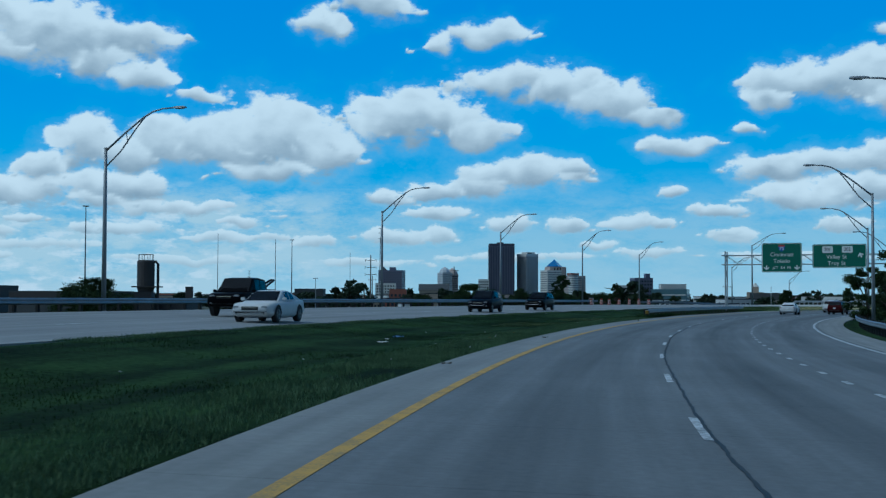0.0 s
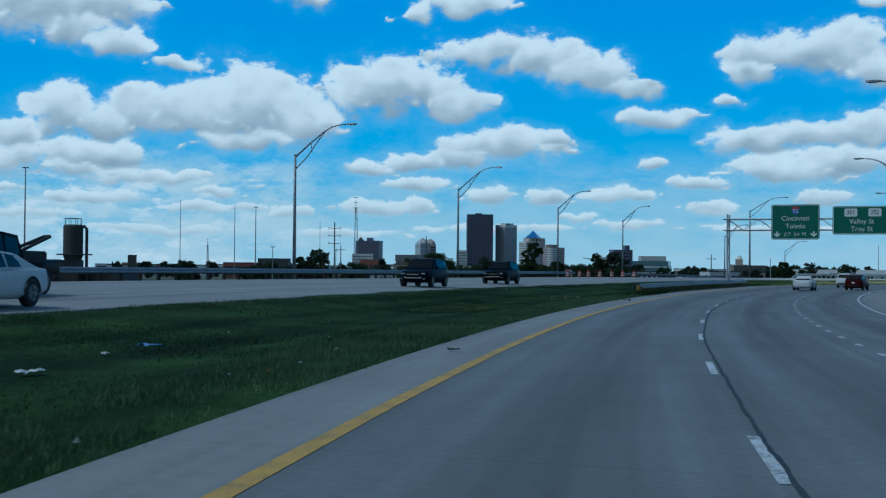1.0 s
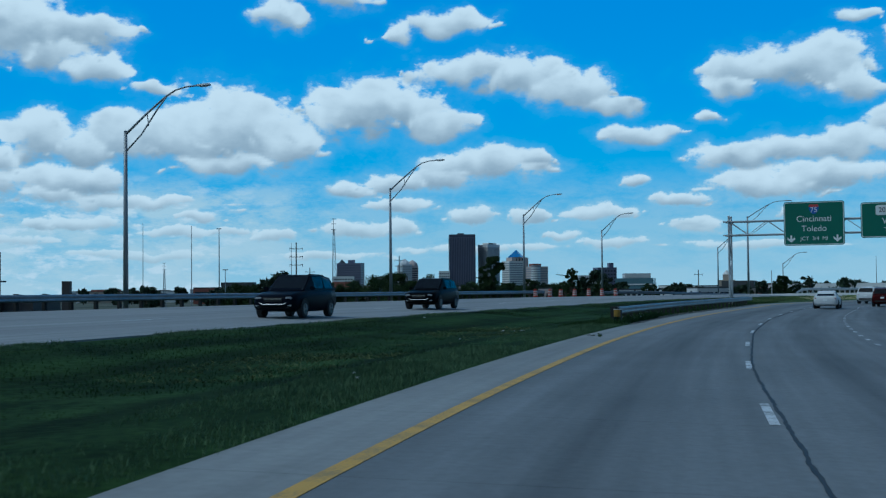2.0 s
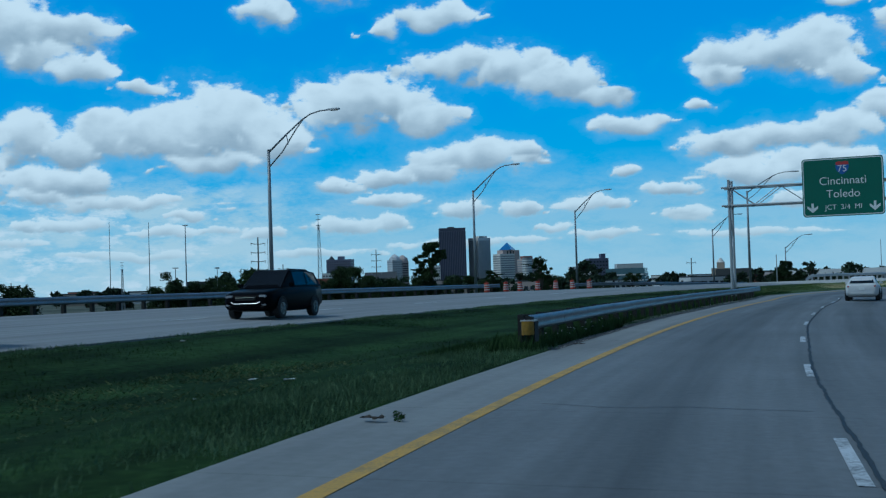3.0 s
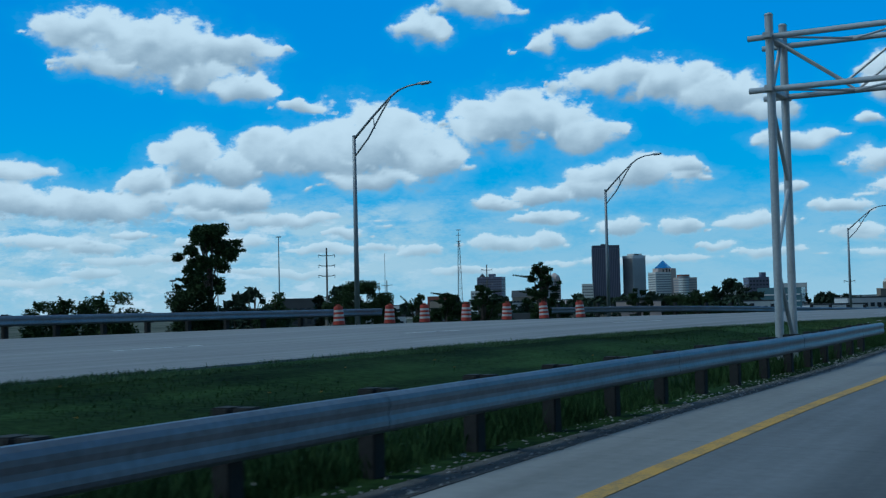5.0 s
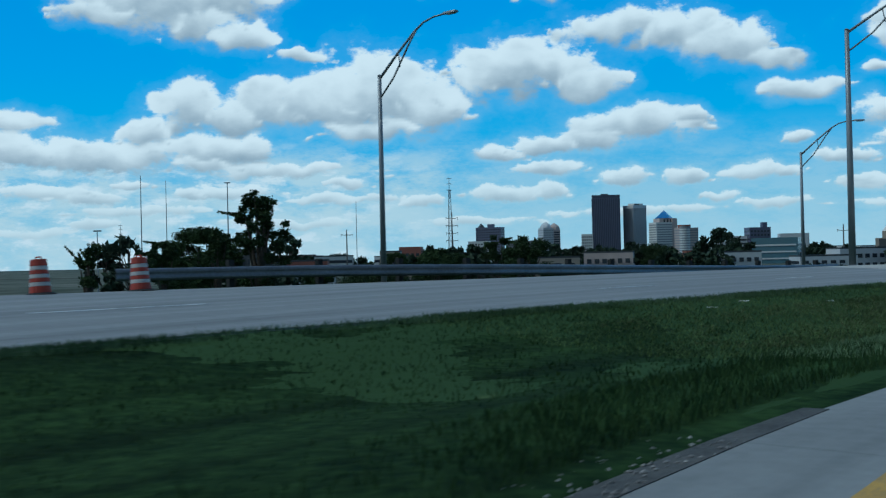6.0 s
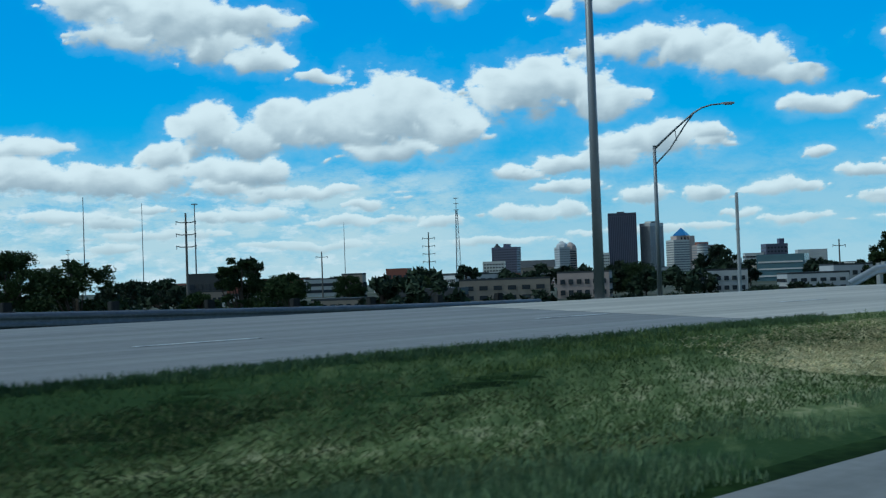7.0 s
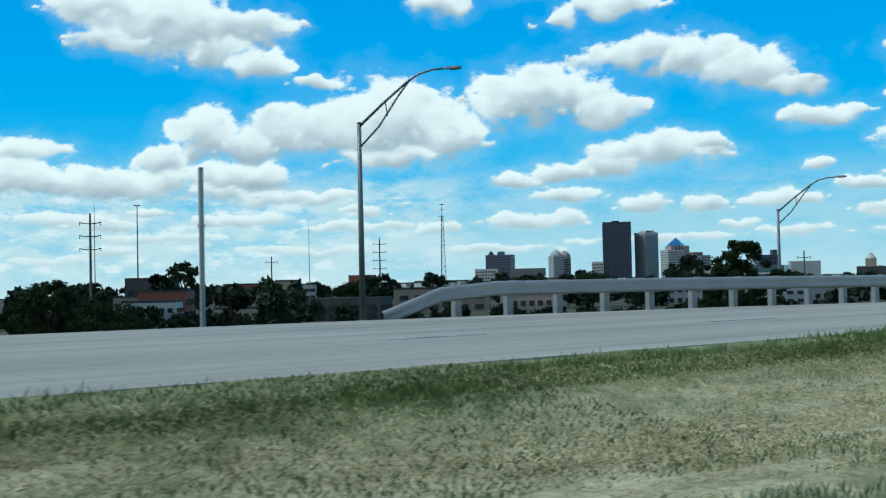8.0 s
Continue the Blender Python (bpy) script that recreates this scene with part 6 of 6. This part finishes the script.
def hay_layer():
    """A loose cover of cut grass drying on the turf, thin and half green at its borders; its raised paleness also
    paints in sunlight.
    """
    ss, oo = np.arange(168, 312, 0.2), np.arange(-13.95, -3.75, 0.17)
    S, O = np.meshgrid(ss, oo, indexing="ij")
    s, o = S.ravel(), O.ravel()
    ow = warp(s, o)
    x, y, _ = on(s, ow)
    lump = patches(s * 3.0, o * 4.0, 3)
    grow = smooth(172, 214, s)
    fill = 0.40 * patches(s * 0.5, o * 2.4, 9) + 0.25 * patches(s * 2.6, o * 4.3, 12) + 2.7 * (grow - 0.56) - np.minimum(1.6 * np.abs((o + 7.7) / 4.3) ** 3.2, 1.0)
    rim = np.minimum(np.minimum(smooth(168, 173, s), smooth(-13.95, -13.6, o)), smooth(3.75, 4.1, -o))
    z = land_z(s, ow) - 0.05 + (0.082 + 0.022 * lump + 0.022 * np.clip(fill, -1, 1)) * rim
    me = grid_mesh("hay_layer", np.stack([x, y, z], -1), len(ss), len(oo))
    me.attributes.new("dry", "FLOAT", "POINT").data.foreach_set("value", fill.astype(np.float32))
    m = mat("sunlit_loose_dry_hay", (0.40, 0.37, 0.21), 1.0, var=0.4, scale=1.8, fine=14, bump=0.7, tint=(0.58, 0.52, 0.35), spec=0.05)
    n, l = m.node_tree.nodes, m.node_tree.links
    p = n["Principled BSDF"]
    at_, co, tex = n.new("ShaderNodeAttribute"), n.new("ShaderNodeTexCoord"), n.new("ShaderNodeTexNoise")
    at_.attribute_name = "dry"
    tex.inputs["Scale"].default_value, tex.inputs["Detail"].default_value = 2.2, 8
    tex.inputs["Roughness"].default_value = 0.7
    mp = n.new("ShaderNodeMapping")
    mp.inputs["Rotation"].default_value = (0, 0, 0.68)
    mp.inputs["Scale"].default_value = (1.7, 0.38, 1.0)
    l.new(co.outputs["Object"], mp.inputs["Vector"])
    l.new(mp.outputs["Vector"], tex.inputs["Vector"])
    ma, mr, mx = n.new("ShaderNodeMath"), n.new("ShaderNodeMapRange"), n.new("ShaderNodeMix")
    ma.operation = "MULTIPLY_ADD"
    ma.inputs[1].default_value = 3.2
    l.new(tex.outputs["Fac"], ma.inputs[0])
    l.new(at_.outputs["Fac"], ma.inputs[2])
    mr.inputs["From Min"].default_value, mr.inputs["From Max"].default_value = 1.45, 2.75
    l.new(ma.outputs[0], mr.inputs["Value"])
    green = n.new("ShaderNodeValToRGB")
    green.color_ramp.elements[0].position, green.color_ramp.elements[1].position = 0.18, 0.5
    green.color_ramp.elements[0].color, green.color_ramp.elements[1].color = (0.040, 0.075, 0.026, 1), (0.17, 0.215, 0.09, 1)
    low = n.new("ShaderNodeMath")
    low.operation = "MULTIPLY"
    low.inputs[1].default_value = 0.3
    l.new(ma.outputs[0], low.inputs[0])
    l.new(low.outputs[0], green.inputs["Fac"])
    mx.data_type = "RGBA"
    l.new(mr.outputs["Result"], mx.inputs[0])
    l.new(green.outputs["Color"], mx.inputs[6])
    l.new(p.inputs["Base Color"].links[0].from_socket, mx.inputs[7])
    l.new(mx.outputs[2], p.inputs["Base Color"])
    tagged(put("hay_layer", me, m, smooth=True), "loose pale hay drying on the mown median", "hay", kind="stuff")


hay_layer()

M_DIRT = mat("gravelly_dirt", (0.075, 0.072, 0.066), 1.0, var=0.5, scale=2.5, fine=18, bump=0.8)
ob = put("dirt_strip", strip(101.5, 172, EDGE_L - 0.62, EDGE_L + 0.06, lambda s, o: float(land_z(s, o)) * 0 + float(road_z(s, EDGE_L)), lift=0.006, across=2, thick=0.1, wob=0.12), M_DIRT)
tagged(ob, "strip of bare gravelly dirt along the road edge", "dirt", kind="structure")


def gravel():
    """Loose stones washed along the bare strip under the guardrail."""
    rng = np.random.default_rng(40)
    n = 2600
    s, o = rng.uniform(102, 170, n), EDGE_L + 0.1 - 0.75 * rng.uniform(0, 1, n) ** 1.4
    x, y, _ = on(s, o)
    z = road_z(s, np.full(n, EDGE_L)) + 0.012
    r = rng.uniform(0.008, 0.026, n)
    shape = np.array(((1, 0, 0), (-1, 0, 0), (0, 1, 0), (0, -1, 0), (0, 0, 0.7), (0, 0, -0.7)))
    v = np.stack([x, y, z], -1)[:, None, :] + r[:, None, None] * (shape[None] * rng.uniform(0.6, 1.3, (n, 6, 1)))
    tri = np.array(((0, 2, 4), (2, 1, 4), (1, 3, 4), (3, 0, 4), (2, 0, 5), (1, 2, 5), (3, 1, 5), (0, 3, 5)))
    me = bpy.data.meshes.new("gravel")
    me.from_pydata(v.reshape(-1, 3).tolist(), [], (tri[None] + 6 * np.arange(n)[:, None, None]).reshape(-1, 3).tolist())
    me.update()
    m = blade_mat("grey_gravel", (0.16, 0.155, 0.15), (0.30, 0.29, 0.28), 0.95)
    tagged(put("gravel", me, m), "loose grey gravel on the bare dirt strip", "gravel", kind="stuff")


gravel()
M_PAPER = mat("white_litter", (0.6, 0.6, 0.58), 0.8, var=0.2, scale=6)
M_BLUEP = mat("blue_litter", (0.12, 0.25, 0.55), 0.5, var=0.3, scale=6)
M_BROWN = mat("brown_debris", (0.05, 0.04, 0.03), 0.9, var=0.3, scale=6)


def crumple(s, off, size, material, label, seed, z=None, name="litter"):
    rng = random.Random(seed)
    bm = bmesh.new()
    bmesh.ops.create_grid(bm, x_segments=6, y_segments=5, size=0.5)
    for v in bm.verts:
        v.co = Vector((v.co.x * size, v.co.y * size * 0.5, 0.16 * size * (1.2 + noise.noise(v.co * 4 + Vector((seed, 0, 0)))) + rng.uniform(0, 0.05) * size))
    t = empty(name, at(s, off, z, rng.uniform(0, 180)))
    part("sheet", bm, material, t)
    tagged(t, label, "litter")


crumple(46.7, -8.6, 0.42, M_BLUEP, "crumpled blue and white wrapper in the grass", 1)
crumple(40.9, -7.8, 0.42, M_PAPER, "crumpled white paper in the grass", 2)
crumple(44.9, -8.6, 0.25, M_PAPER, "small scrap of white paper in grass", 3)
for k, (a, b) in enumerate(((94.9, -7.3), (94.5, -6.5), (102.7, -12.6), (184.0, -9.9), (182.4, -9.7), (186.3, -9.2))):
    crumple(a, b, 0.2, M_PAPER, "small scrap of white paper in grass", 10 + k)
for k, (a, b) in enumerate(((46.9, -3.0), (88.5, -3.2), (27.0, -3.3), (103.0, -3.25))):
    crumple(a, b, 0.24, M_BROWN, "flattened brown debris on the shoulder", 20 + k, z=float(road_z(a, b)) + 0.004, name="debris")


def road_weed(s, off):
    t = empty("weed", at(s, off, float(road_z(s, off))))
    rng = np.random.default_rng(9)
    put("foliage", leaf_mesh("foliage", [(0, 0, 0.03), (0.03, 0, 0.06), (-0.03, 0.02, 0.08)], [0.05, 0.04, 0.03], 70, 0.022, rng), G_WEED, t)
    bm = bmesh.new()
    tube(bm, [(0, 0, 0), (0.01, 0, 0.09)], [0.006, 0.003], 5)
    part("stem", bm, M_BARK, t)
    tagged(t, "small weed growing through a shoulder joint", "weed")


road_weed(88.6, -2.95)


def flower(s, off, h, white, seed):
    t = empty("wildflower", at(s, off))
    bm = bmesh.new()
    tube(bm, [(0, 0, -0.03), (0.02, 0.01, h * 0.6), (0.03, 0, h)], [0.006, 0.005, 0.003], 5)
    part("stem", bm, G_WEED, t)
    rng = np.random.default_rng(seed)
    put("blossom", leaf_mesh("blossom", [(0.03, 0, h)], [0.022], 18, 0.010, rng, 0.5), M_PAPER if white else M_HIVIS, t, "white blossom" if white else "pale yellow blossom")
    tagged(t, "white wildflower in the grass" if white else "pale yellow wildflower in grass", "wildflower", "wildflowers along the verge")


rs = random.Random(31)
for k in range(30):
    s = rs.uniform(20, 160)
    flower(s, rs.uniform(-4.6, -3.75) if k % 3 else rs.uniform(-9, -5), rs.uniform(0.12, 0.26), rs.random() < 0.9, k)
for k in range(22):
    flower(rs.uniform(102.6, 114), rs.uniform(-4.2, -3.74), rs.uniform(0.1, 0.36), True, 90 + k)
for k in range(14):
    flower(rs.uniform(138, 160), rs.uniform(-12.5, -6.0), rs.uniform(0.12, 0.2), False, 60 + k)

# fine cracks across the lanes
for cs, c0, c1 in ((31.0, -2.1, 1.2), (52.0, -1.9, 1.1), (90.5, -1.8, 1.3), (105.5, -3.4, 4.5), (127.0, -2.2, 1.2)):
    pts = [(cs + 0.5 * noise.noise(Vector((o, cs, 0))), o) for o in np.linspace(c0, c1, 14)]
    vs = []
    for a, o in pts:
        for da in (-0.012, 0.012):
            x, y, _ = on(a + da, o)
            vs.append((float(x), float(y), float(road_z(a, o)) + 0.005))
    put("crack", grid_mesh("crack", vs, 14, 2), M_TAR, road)
